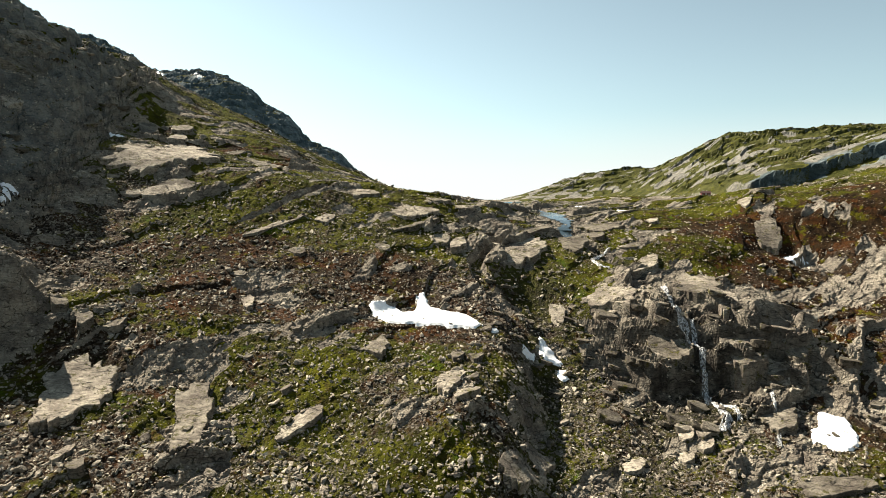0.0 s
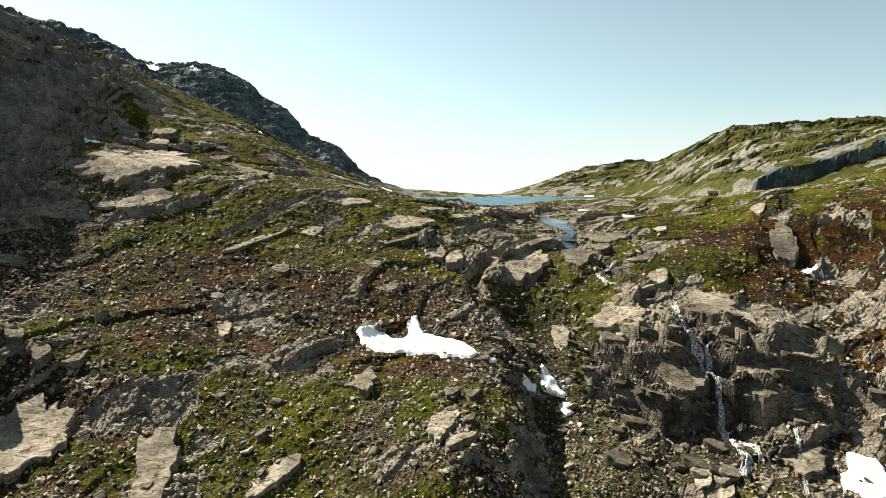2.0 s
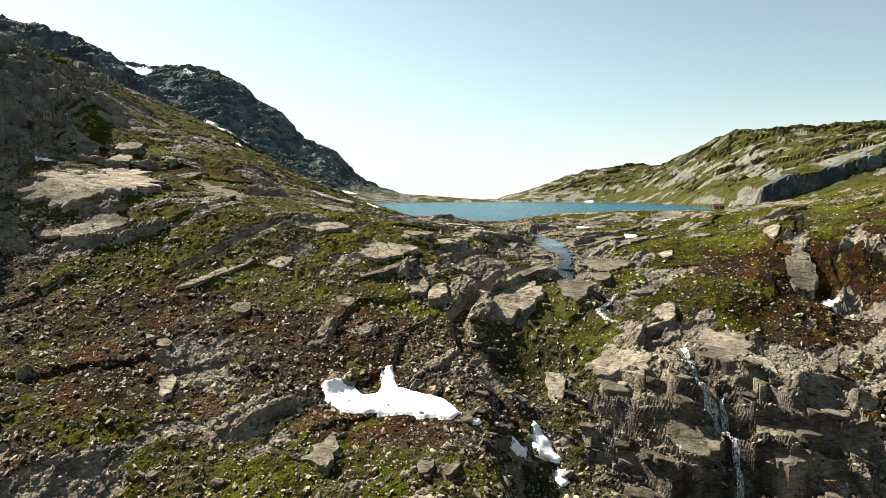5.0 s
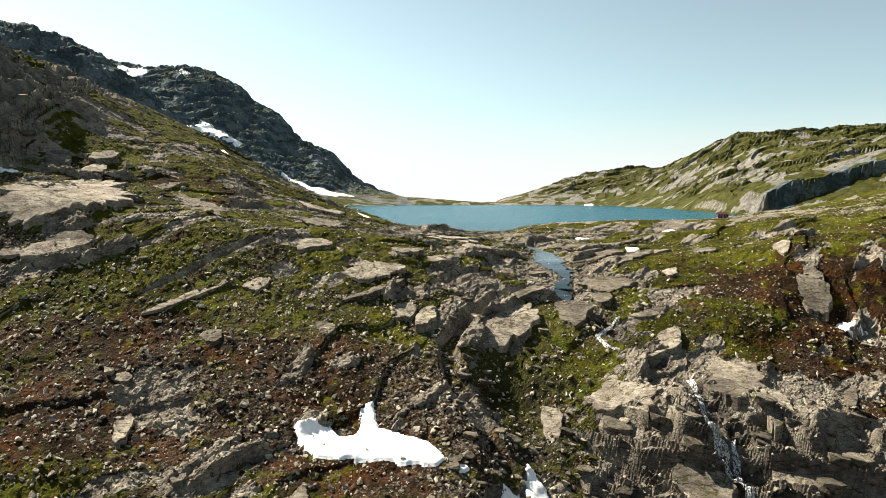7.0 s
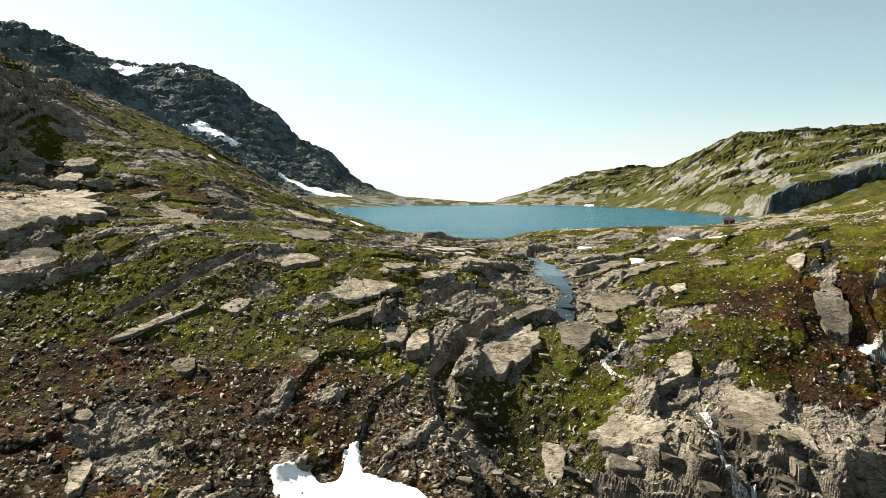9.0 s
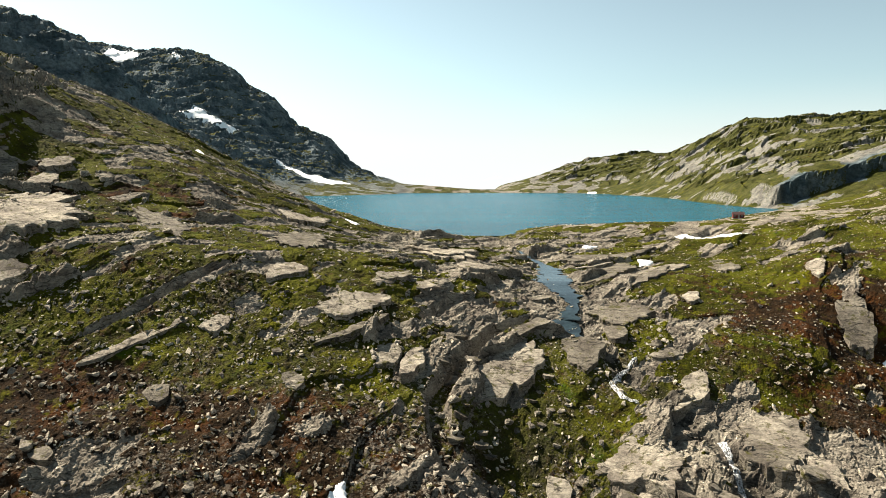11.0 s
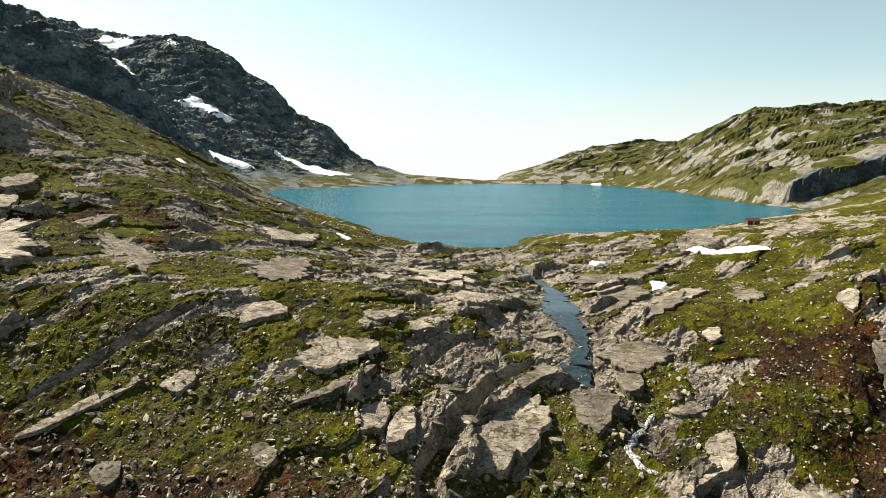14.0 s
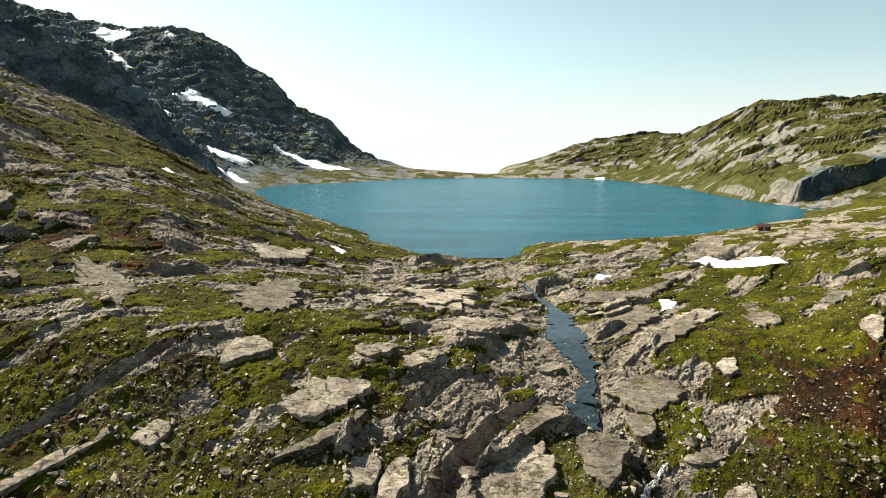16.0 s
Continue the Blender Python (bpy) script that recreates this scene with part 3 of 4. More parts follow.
# the left slope's extra brown darkens turf that lies in grazing light
earth = np.clip(0.95 * slope_brown + 0.3 * lower + 0.9 * heath + 0.6 * smooth(58, 80, X) * smooth(275, 225, Y) + 0.4 * smooth(-30, -60, X) * smooth(300, 240, Y) + 0.5 * clumps * (1 - 0.5 * slope_brown), 0, 1)
scree = np.clip(0.5 * slope_brown + 0.35 * lower + 0.8 * clumps * smooth(215, 190, Y) + smooth(12, 28, X) * smooth(84, 70, X) * smooth(150, 138, Y) + 0.8 * smooth(-70, -92, X) * smooth(235, 195, Y) + smooth(7, 4, np.hypot(X - 47, (Y - 238) * 0.4)), 0, 1)
# wet rock at beck and falls, widened to deepen shade on wall and gully
wet = np.clip(carve(X.ravel(), Y.ravel(), BECK, 3.0).reshape(X.shape) * 0.8, 0, 1) + 0.75 * smooth(28, 14, np.abs(X - 58) + 12 * clumps) * smooth(168, 154, Y) * smooth(118, 128, Y) + 0.6 * smooth(12, 5, np.abs(X - 24) + 6 * clumps) * smooth(190, 176, Y) * smooth(120, 136, Y)
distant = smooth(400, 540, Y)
# shade put into rock colour: left mountain, lake cliff, crag; right hill only greyer
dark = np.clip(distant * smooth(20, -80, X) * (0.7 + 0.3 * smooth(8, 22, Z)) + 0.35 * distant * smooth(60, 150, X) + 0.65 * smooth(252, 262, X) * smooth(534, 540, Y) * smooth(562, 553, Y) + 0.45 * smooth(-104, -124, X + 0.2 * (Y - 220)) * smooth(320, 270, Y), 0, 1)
crags = np.clip(0.8 * rock + (0.65 - 0.1 * distant * smooth(60, 150, X)) * smooth(1.0, 1.6, steep), 0, 1) + 0.55 * distant * smooth(20, -80, X) * smooth(0.3, 0.6, steep) + 0.35 * smooth(640, 720, Y) * smooth(120, 20, X) * smooth(30, 15, Z)
for name, mask in (("bare", np.clip(crags, 0, 1)), ("dark", dark), ("earth", earth), ("scree", scree), ("wet", np.clip(wet, 0, 1)), ("far_haze", 0.85 * distant)):
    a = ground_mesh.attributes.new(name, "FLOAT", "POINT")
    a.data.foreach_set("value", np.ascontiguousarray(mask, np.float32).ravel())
ground = tagged(new("ground", ground_mesh), "steep mountainside of grey rock ledges, olive turf and brown earth", "ground", kind="structure")

# ---- the lake, in its basin
SHORE_X, SHORE_Y = np.meshgrid(np.arange(-230, 320, 6.0), np.arange(328, 1010, 6.0))
lake = tagged(new("water", grid_mesh("water", SHORE_X, SHORE_Y, 0 * SHORE_X, LAKE, (SHORE_Y[:-1, :-1] > np.where(SHORE_X[:-1, :-1] > 42, 350, 327)))), "rippled teal mountain lake between rocky shores", "lake", kind="structure")

# ---- glowing shell for the haze over the sea beyond the pass, thinning upwards
haze = Nodes("glowing_haze")
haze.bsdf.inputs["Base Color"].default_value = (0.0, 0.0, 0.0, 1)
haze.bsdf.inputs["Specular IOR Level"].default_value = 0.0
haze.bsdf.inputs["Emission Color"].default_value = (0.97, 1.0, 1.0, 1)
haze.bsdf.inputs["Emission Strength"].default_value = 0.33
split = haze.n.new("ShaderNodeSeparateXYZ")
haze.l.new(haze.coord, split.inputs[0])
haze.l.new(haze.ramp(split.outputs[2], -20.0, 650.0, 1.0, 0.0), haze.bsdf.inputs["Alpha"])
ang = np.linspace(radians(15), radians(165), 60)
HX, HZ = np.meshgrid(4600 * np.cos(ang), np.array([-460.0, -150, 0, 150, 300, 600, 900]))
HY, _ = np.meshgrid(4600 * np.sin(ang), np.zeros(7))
backdrop = tagged(new("backdrop", grid_mesh("backdrop", HX, HY, HZ, haze.mat)), "glowing white backdrop for the haze over the distant sea", "haze", kind="structure")
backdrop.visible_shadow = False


# ---- snow patches
def inside(px, py, poly):
    """Which places lie in a closed outline, and how far from its edge they are."""
    hit, far = np.zeros(px.shape, bool), np.full(px.shape, 1e9)
    for (xa, ya), (xb, yb) in zip(poly, poly[1:] + poly[:1]):
        cross = (ya > py) != (yb > py)
        hit ^= cross & (px < (xb - xa) * (py - ya) / (yb - ya if yb != ya else 1e-9) + xa)
        t = np.clip(((px - xa) * (xb - xa) + (py - ya) * (yb - ya)) / max((xb - xa) ** 2 + (yb - ya) ** 2, 1e-9), 0, 1)
        far = np.minimum(far, np.hypot(px - xa - t * (xb - xa), py - ya - t * (yb - ya)))
    return hit, far


def snow_patch(label, poly, thick, step):
    xs, ys = [p[0] for p in poly], [p[1] for p in poly]
    X, Y = np.meshgrid(np.arange(min(xs) - 2 * step, max(xs) + 2 * step, step), np.arange(min(ys) - 2 * step, max(ys) + 2 * step, step))
    wx, wy = X + 1.3 * step * fbm(X, Y, 5 * step, 3, 61), Y + 1.3 * step * fbm(X, Y, 5 * step, 3, 62)
    ok, far = inside(wx, wy, poly)
    signed = np.where(ok, far, -far)
    soft = sum(height((X + a).ravel(), (Y + b).ravel()) for a in (-2.5 * step, 0, 2.5 * step) for b in (-2.5 * step, 0, 2.5 * step)).reshape(X.shape) / 9
    ground_z = height(X.ravel(), Y.ravel()).reshape(X.shape)
    rise = thick * np.clip((signed + step) / (3 * step), 0, 1) ** 0.5
    Z = np.where(signed > 0, np.maximum(soft, ground_z * 0.5 + soft * 0.5) + rise, ground_z - 0.3)
    keep = (signed[:-1, :-1] > -step) | (signed[1:, 1:] > -step) | (signed[1:, :-1] > -step) | (signed[:-1, 1:] > -step)
    return tagged(new("snow_patch", grid_mesh("snow_patch", X, Y, Z, SNOW, keep)), label, "snow", "snow patches")

snow_patch("old snow lying across the brown slope above a knoll", [(-16.8, 149.6), (-14.6, 150.7), (-11.0, 151.1), (-9.3, 148.3), (-6.0, 149.5), (-6.2, 154.6), (-4.4, 157.0), (-2.9, 151.0), (0.8, 150.1), (5.9, 147.6), (8.9, 144.4), (7.0, 143.2), (0.7, 143.3), (-5.5, 143.8), (-11.7, 143.3), (-15.1, 145.9)], 0.5, 0.35)
snow_patch("narrow snow strip in the rocky gully", [(22.6, 154.1), (24.1, 152.6), (25.6, 149.6), (27.0, 146.5), (25.6, 145.7), (22.9, 145.1), (22.0, 147.6)], 0.5, 0.3)
snow_patch("small snow lump in the rocky gully", [(25.4, 144.5), (27.7, 144.9), (27.9, 142.1), (26.2, 140.7), (25.3, 141.9)], 0.4, 0.3)
snow_patch("small snow bit beside the cleft", [(9.5, 144.3), (12.1, 144.2), (12.5, 143.3), (10.4, 142.3)], 0.3, 0.25)
snow_patch("thin snow bit beside the cleft", [(17.9, 145.7), (21.0, 146.8), (20.6, 145.4), (17.5, 143.0)], 0.3, 0.25)
snow_patch("rounded snow patch among rubble below the falls", [(76.3, 131.0), (78.8, 130.8), (80.5, 128.9), (79.5, 123.6), (78.4, 120.5), (74.7, 117.4), (71.9, 118.8), (70.2, 121.4), (71.5, 124.4), (74.2, 126.6)], 0.6, 0.3)
snow_patch("thin snow remnant under a rock ledge", [(105.8, 203.8), (109.2, 205.6), (110.7, 201.7), (113.3, 201.5), (110.6, 201.3), (105.0, 198.3)], 0.4, 0.35)
snow_patch("snow remnant at the foot of the dark crag", [(-107.5, 160.2), (-104.9, 162.0), (-103.7, 160.7), (-103.7, 156.2), (-104.6, 155.6)], 0.4, 0.4)
snow_patch("small snow remnant in the boulder chute", [(-107.8, 214.6), (-106.3, 216.0), (-104.4, 215.7), (-104.4, 213.3), (-106.9, 213.7)], 0.4, 0.4)
snow_patch("broad white snow field behind the lake rim", [(100.0, 324.1), (108.8, 328.4), (124.6, 323.0), (128.0, 317.7), (127.7, 309.3), (132.8, 303.2), (126.2, 299.5), (114.5, 309.2), (105.2, 314.1)], 0.9, 0.8)
snow_patch("small snow patch between rock slabs", [(59.4, 300.0), (63.0, 303.9), (65.5, 300.9), (61.4, 296.9)], 0.4, 0.4)
snow_patch("small snow patch under a pale slab", [(72.1, 272.7), (74.9, 274.5), (76.5, 270.6), (73.9, 265.7), (70.4, 264.2)], 0.4, 0.4)
snow_patch("thin snow strip on the turf slope", [(-25.7, 301.2), (-24.2, 305.5), (-20.4, 299.3), (-21.0, 294.8), (-24.0, 299.8)], 0.4, 0.4)
snow_patch("snow field high on the dark mountain", [(-501, 1061), (-497, 1094), (-451, 1084), (-448, 1065), (-472, 1050)], 1.2, 2.0)
snow_patch("snow streak below the summit field", [(-458, 1014), (-444, 1015), (-413, 992), (-417, 984), (-441, 1001)], 1.2, 2.0)
snow_patch("long snow tongue on the dark mountainside", [(-336, 1000), (-315, 992), (-281, 995), (-286, 973), (-321, 969), (-346, 966)], 1.2, 2.0)
snow_patch("snow ribbon along the foot of the cliffs", [(-216, 942), (-188, 943), (-153, 953), (-117, 956), (-140, 919), (-175, 918), (-208, 938)], 1.2, 2.0)
snow_patch("snow ribbon below the dark cliff", [(-258, 829), (-241, 842), (-215, 848), (-221, 829), (-240, 810)], 1.2, 2.0)
snow_patch("snow bank above the lake shore", [(-188, 661), (-214, 777), (-191, 753), (-196, 737), (-185, 669)], 1.2, 2.0)
snow_patch("thin snow strip on the turf ridge", [(-82, 303), (-79, 312), (-79, 307)], 1.2, 2.0)
snow_patch("small snow spot under the cliff", [(-325, 882), (-318, 880), (-314, 876), (-316, 867)], 1.2, 2.0)
snow_patch("small snow spot near the summit", [(-414, 1107), (-402, 1107), (-394, 1094), (-400, 1092)], 1.2, 2.0)
snow_patch("snow remnant on the rocky far shore", [(200, 943), (210, 933), (205, 916), (200, 930)], 1.2, 2.0)


# ---- bedrock slabs and large boulders, each with its broken edge towards the valley
def slab(name, label, outline, thick):
    outline = [(a[0] * (1 - f) + b[0] * f, a[1] * (1 - f) + b[1] * f) for a, b in zip(outline, outline[1:] + outline[:1]) for f in (0.22, 0.78)]
    ring = []
    for (xa, ya), (xb, yb) in zip(outline, outline[1:] + outline[:1]):
        n = max(2, int(math.hypot(xb - xa, yb - ya) / 0.45))
        for k in range(n):
            ring.append((xa + (xb - xa) * k / n, ya + (yb - ya) * k / n))
    ring = np.array(ring)
    thick *= 0.95
    mid = ring.mean(0)
    away = ring - mid
    ring = mid + away * (1 + 0.3 * fbm(ring[:, 0], ring[:, 1], 2.6, 4, 131))[:, None]
    zr = height(ring[:, 0], ring[:, 1])
    lift = np.median(zr - sample(BASE, ring[:, 0], ring[:, 1]))
    fall = (ring - mid) @ np.array([0.72, -0.70])
    span = max(np.ptp(fall), 0.5)

    def top(p):
        u = np.clip(((p - mid) @ np.array([0.72, -0.70]) - fall.min()) / span, 0, 1)
        flat = sample(BASE, p[:, 0], p[:, 1]) + lift
        b, joint = blocks(p[:, 0], p[:, 1], 4.0, 35, 2.0, 151, 0.1, 0.3)
        return flat + thick * (0.9 * u + 0.05) + 0.14 * b - 0.10 * smooth(0.07, 0.0, joint) + 0.14 * fbm(p[:, 0], p[:, 1], 4.5, 2, 141)

    layers = [np.c_[mid + (ring - mid) * 1.02, np.minimum(zr, top(ring)) - 1.4]]
    for inset, drop in ((0.99, 0.5), (1.0, 0.12), (0.97, 0.0), (0.9, 0), (0.8, 0), (0.7, 0), (0.6, 0), (0.5, 0), (0.4, 0), (0.3, 0), (0.2, 0), (0.1, 0)):
        p = mid + (ring - mid) * inset
        z = top(p)
        low = np.minimum(zr, z)
        layers.append(np.c_[p, z - drop * np.maximum(z - low, 0.3) + (0.1 * fbm(p[:, 0] * 2, p[:, 1] * 2, 1.0, 2, 145) if drop else 0)])
    co = np.concatenate(layers + [np.array([[*mid, layers[-1][:, 2].mean()]])])
    n, faces = len(ring), []
    for a in range(len(layers) - 1):
        for k in range(n):
            faces.append((a * n + k, a * n + (k + 1) % n, (a + 1) * n + (k + 1) % n, (a + 1) * n + k))
    last = (len(layers) - 1) * n
    faces += [(last + k, last + (k + 1) % n, len(co) - 1) for k in range(n)]
    area = sum(xa * yb - xb * ya for (xa, ya), (xb, yb) in zip(outline, outline[1:] + outline[:1]))
    me = mesh_from(name, co, [f if area > 0 else f[::-1] for f in faces], STONE)
    me.polygons.foreach_set("use_smooth", np.arange(len(faces)) >= 4 * n)
    return tagged(new(name, me), label, "rock" if name == "flat_rock" else "boulder", "rocks of the slope")


slab("flat_rock", "large pale grey rock slab embedded in the slope", [(-95.6, 188.2), (-96.6, 198.8), (-96.8, 212.5), (-93.0, 225.3), (-86.8, 231.8), (-74.7, 213.9), (-72.1, 204.9), (-77.3, 199.3), (-85.0, 197.2), (-89.5, 192.3)], 2)
slab("flat_rock", "large pale grey rock slab embedded in the slope", [(-89.4, 183.3), (-85.3, 188.3), (-79.0, 190.5), (-72.6, 190.9), (-73.4, 188.5), (-82.7, 184.0)], 1.5)
slab("flat_rock", "large pale grey rock slab embedded in the slope", [(-72.5, 118.6), (-69.3, 121.4), (-62.3, 121.2), (-58.6, 116.5), (-58.4, 110.3), (-62.0, 106.2), (-64.4, 101.0), (-65.9, 101.3), (-67.7, 108.8)], 2.2)
slab("flat_rock", "large pale grey rock slab embedded in the slope", [(-47.2, 116.0), (-44.9, 118.2), (-41.7, 117.7), (-40.0, 112.1), (-39.4, 105.5), (-38.9, 99.3), (-41.6, 97.3), (-42.7, 98.2), (-43.3, 104.9), (-46.3, 111.1)], 2.2)
slab("flat_rock", "large pale grey rock slab embedded in the slope", [(8.5, 99.6), (10.8, 105.7), (13.7, 110.4), (16.2, 113.8), (19.4, 115.2), (19.0, 109.7), (14.9, 101.5), (10.1, 98.5)], 2)
slab("flat_rock", "large pale grey rock slab embedded in the slope", [(-0.9, 116.2), (0.1, 123.2), (3.4, 124.5), (4.0, 120.9), (2.1, 115.2), (0.6, 112.2)], 1.2)
slab("flat_rock", "grey rock slab lying in turf and rubble", [(1.6, 113.0), (4.7, 116.9), (7.3, 117.6), (6.7, 115.3), (3.5, 110.7)], 1.5)
slab("flat_rock", "grey rock slab lying in turf and rubble", [(-16.8, 133.8), (-14.2, 136.7), (-11.6, 134.9), (-11.6, 127.8), (-15.0, 128.6), (-17.5, 130.0)], 1.2)
slab("flat_rock", "grey rock slab lying in turf and rubble", [(1.3, 130.2), (3.6, 132.9), (4.6, 129.3), (2.3, 125.6)], 1)
slab("flat_rock", "grey rock slab lying in turf and rubble", [(5.2, 129.5), (7.7, 132.9), (8.2, 129.3), (6.1, 124.4)], 1.2)
slab("flat_rock", "grey rock slab lying in turf and rubble", [(-27.0, 110.2), (-24.4, 113.7), (-21.3, 114.2), (-21.7, 110.4), (-24.8, 106.6), (-27.3, 105.4)], 0.8)
slab("flat_rock", "large pale grey rock slab embedded in the slope", [(33.1, 168.7), (39.8, 172.5), (46.0, 176.5), (48.8, 172.8), (50.2, 167.5), (46.9, 160.8), (42.4, 164.9), (37.2, 167.5)], 1.6)
slab("flat_rock", "large pale grey rock slab embedded in the slope", [(59.7, 169.8), (67.8, 182.0), (74.9, 178.1), (73.1, 171.9), (65.4, 161.8), (61.6, 164.8)], 1.5)
slab("flat_rock", "large pale grey rock slab embedded in the slope", [(64.3, 151.9), (68.5, 152.6), (72.4, 148.1), (70.0, 141.5), (64.9, 141.0), (62.2, 146.5)], 1.8)
slab("flat_rock", "large pale grey rock slab embedded in the slope", [(47.3, 152.3), (52.2, 153.4), (55.4, 151.0), (57.6, 147.7), (55.4, 143.4), (50.1, 144.6), (47.6, 149.1)], 1.8)
slab("flat_rock", "grey rock slab lying in turf and rubble", [(77.6, 149.6), (81.0, 146.2), (83.2, 145.4), (78.5, 141.3), (75.9, 143.5)], 1.2)
slab("flat_rock", "grey rock slab lying in turf and rubble", [(-79.0, 130.3), (-80.1, 136.0), (-75.9, 132.1), (-74.4, 128.6), (-76.4, 127.7)], 2)
slab("flat_rock", "grey rock slab lying in turf and rubble", [(-72.5, 127.6), (-71.7, 130.2), (-68.5, 128.3), (-67.7, 125.7), (-70.1, 124.9)], 2)
slab("flat_rock", "grey rock slab lying in turf and rubble", [(-67.8, 127.3), (-65.8, 129.7), (-63.5, 130.7), (-62.8, 126.8), (-65.9, 126.3)], 1.5)
slab("flat_rock", "grey rock slab lying in turf and rubble", [(-59.4, 95.6), (-58.4, 100.5), (-57.0, 99.1), (-57.4, 94.2)], 1.2)
slab("boulder", "weathered grey boulder resting on the slope", [(-55.9, 93.8), (-54.8, 96.4), (-52.5, 94.3), (-53.6, 92.5)], 1.2)
slab("flat_rock", "grey rock slab lying in turf and rubble", [(32.2, 115.4), (36.0, 117.8), (37.2, 115.1), (34.4, 112.3), (32.0, 112.6)], 1.0)
slab("flat_rock", "grey rock slab lying in turf and rubble", [(48.6, 125.3), (51.7, 126.1), (51.6, 122.6), (48.5, 120.7)], 1.2)
slab("flat_rock", "large pale grey rock slab embedded in the slope", [(27.1, 167.9), (30.1, 168.5), (31.3, 164.6), (28.4, 158.3), (26.9, 161.8)], 1.2)
slab("flat_rock", "large pale grey rock slab embedded in the slope", [(1.1, 180.6), (3.5, 189.8), (6.1, 190.9), (6.6, 185.5), (4.5, 179.2)], 2)
slab("flat_rock", "grey rock slab lying in turf and rubble", [(-4.0, 187.3), (1.1, 190.1), (2.4, 187.8), (-0.1, 182.0), (-2.5, 183.0)], 1)
slab("flat_rock", "large pale grey rock slab embedded in the slope", [(-13.8, 186.2), (-9.1, 190.0), (-1.3, 198.3), (-0.5, 196.6), (-5.4, 189.2), (-10.9, 186.1)], 1.5)
slab("flat_rock", "large pale grey rock slab embedded in the slope", [(-15.7, 194.2), (-11.7, 200.7), (-3.0, 204.5), (-0.8, 200.5), (-5.9, 194.3), (-10.5, 192.1)], 1.2)
slab("flat_rock", "large pale grey rock slab embedded in the slope", [(18.6, 191.3), (23.7, 194.6), (29.7, 197.4), (30.0, 190.4), (26.3, 184.4), (21.3, 180.6), (16.8, 180.1), (14.6, 183.2)], 1.6)
slab("flat_rock", "large pale grey rock slab embedded in the slope", [(34.2, 198.0), (40.1, 202.0), (44.1, 196.7), (40.2, 190.3), (36.0, 187.0), (34.5, 191.9)], 1.2)
slab("flat_rock", "large pale grey rock slab embedded in the slope", [(-69.4, 232.6), (-65.6, 232.8), (-51.5, 223.4), (-49.5, 209.9), (-53.4, 206.2), (-56.9, 211.6)], 1)
slab("flat_rock", "large pale grey rock slab embedded in the slope", [(-28.3, 200.3), (-27.8, 209.6), (-23.8, 212.9), (-19.9, 208.2), (-23.7, 203.0)], 1.2)
slab("flat_rock", "grey rock slab lying in turf and rubble", [(-36.9, 185.8), (-34.4, 189.0), (-30.8, 188.7), (-31.4, 184.6), (-34.1, 184.3)], 1)
slab("flat_rock", "large pale grey rock slab embedded in the slope", [(-54.2, 172.9), (-51.0, 177.5), (-45.4, 182.4), (-39.1, 187.2), (-38.1, 186.0), (-44.4, 180.1), (-49.9, 174.9)], 0.7)
slab("flat_rock", "large pale grey rock slab embedded in the slope", [(104.1, 219.1), (109.6, 218.7), (109.8, 212.6), (104.6, 204.9), (99.5, 205.5)], 2.5)
slab("flat_rock", "large pale grey rock slab embedded in the slope", [(1.8, 249.0), (10.4, 276.7), (21.0, 275.6), (17.1, 249.1), (8.6, 243.0)], 1)
slab("flat_rock", "large pale grey rock slab embedded in the slope", [(-33.0, 231.6), (-29.4, 252.8), (-22.2, 251.0), (-21.2, 217.8), (-26.9, 217.7)], 1)
slab("flat_rock", "grey rock slab lying in turf and rubble", [(-40.7, 170.7), (-38.5, 172.9), (-35.8, 171.5), (-36.0, 167.7), (-38.5, 167.6)], 1)
slab("flat_rock", "grey rock slab lying in turf and rubble", [(-19.2, 176.2), (-16.7, 177.1), (-13.5, 174.9), (-15.5, 171.4)], 0.9)
slab("flat_rock", "large pale grey rock slab embedded in the slope", [(-3.2, 263.0), (7.2, 269.2), (20.0, 273.7), (20.6, 269.4), (13.4, 248.8), (6.4, 249.9), (1.4, 261.6)], 1.3)
slab("flat_rock", "large pale grey rock slab embedded in the slope", [(-33.0, 226.9), (-30.2, 235.9), (-24.0, 236.7), (-19.2, 232.2), (-23.9, 221.9), (-29.6, 221.7)], 1)
slab("flat_rock", "large pale grey rock slab embedded in the slope", [(47.5, 258.4), (52.7, 262.1), (61.4, 266.0), (63.3, 264.6), (56.3, 258.0), (50.1, 256.7)], 1.2)
slab("flat_rock", "large pale grey rock slab embedded in the slope", [(44.5, 214.6), (49.6, 221.2), (56.3, 220.5), (59.4, 215.9), (55.2, 206.8), (48.5, 205.2), (45.6, 210.1)], 1.5)
slab("flat_rock", "large pale grey rock slab embedded in the slope", [(22.8, 195.3), (26.4, 201.7), (31.0, 205.7), (33.4, 202.0), (29.1, 199.7), (24.8, 195.8)], 1.2)
slab("flat_rock", "large pale grey rock slab embedded in the slope", [(66.8, 254.1), (82.2, 264.3), (82.3, 255.1), (69.1, 240.5), (64.9, 243.7)], 1)
slab("flat_rock", "large pale grey rock slab embedded in the slope", [(87.4, 255.3), (92.6, 254.3), (93.3, 245.5), (85.8, 241.1)], 0.8)
slab("flat_rock", "large pale grey rock slab embedded in the slope", [(-6.5, 213.7), (-0.2, 217.0), (4.3, 217.3), (-1.6, 209.2), (-5.4, 210.3)], 1)
slab("flat_rock", "large pale grey rock slab embedded in the slope", [(-8.4, 253.9), (-5.9, 259.6), (-2.7, 261.1), (-1.9, 248.5), (-5.2, 241.2)], 1.2)
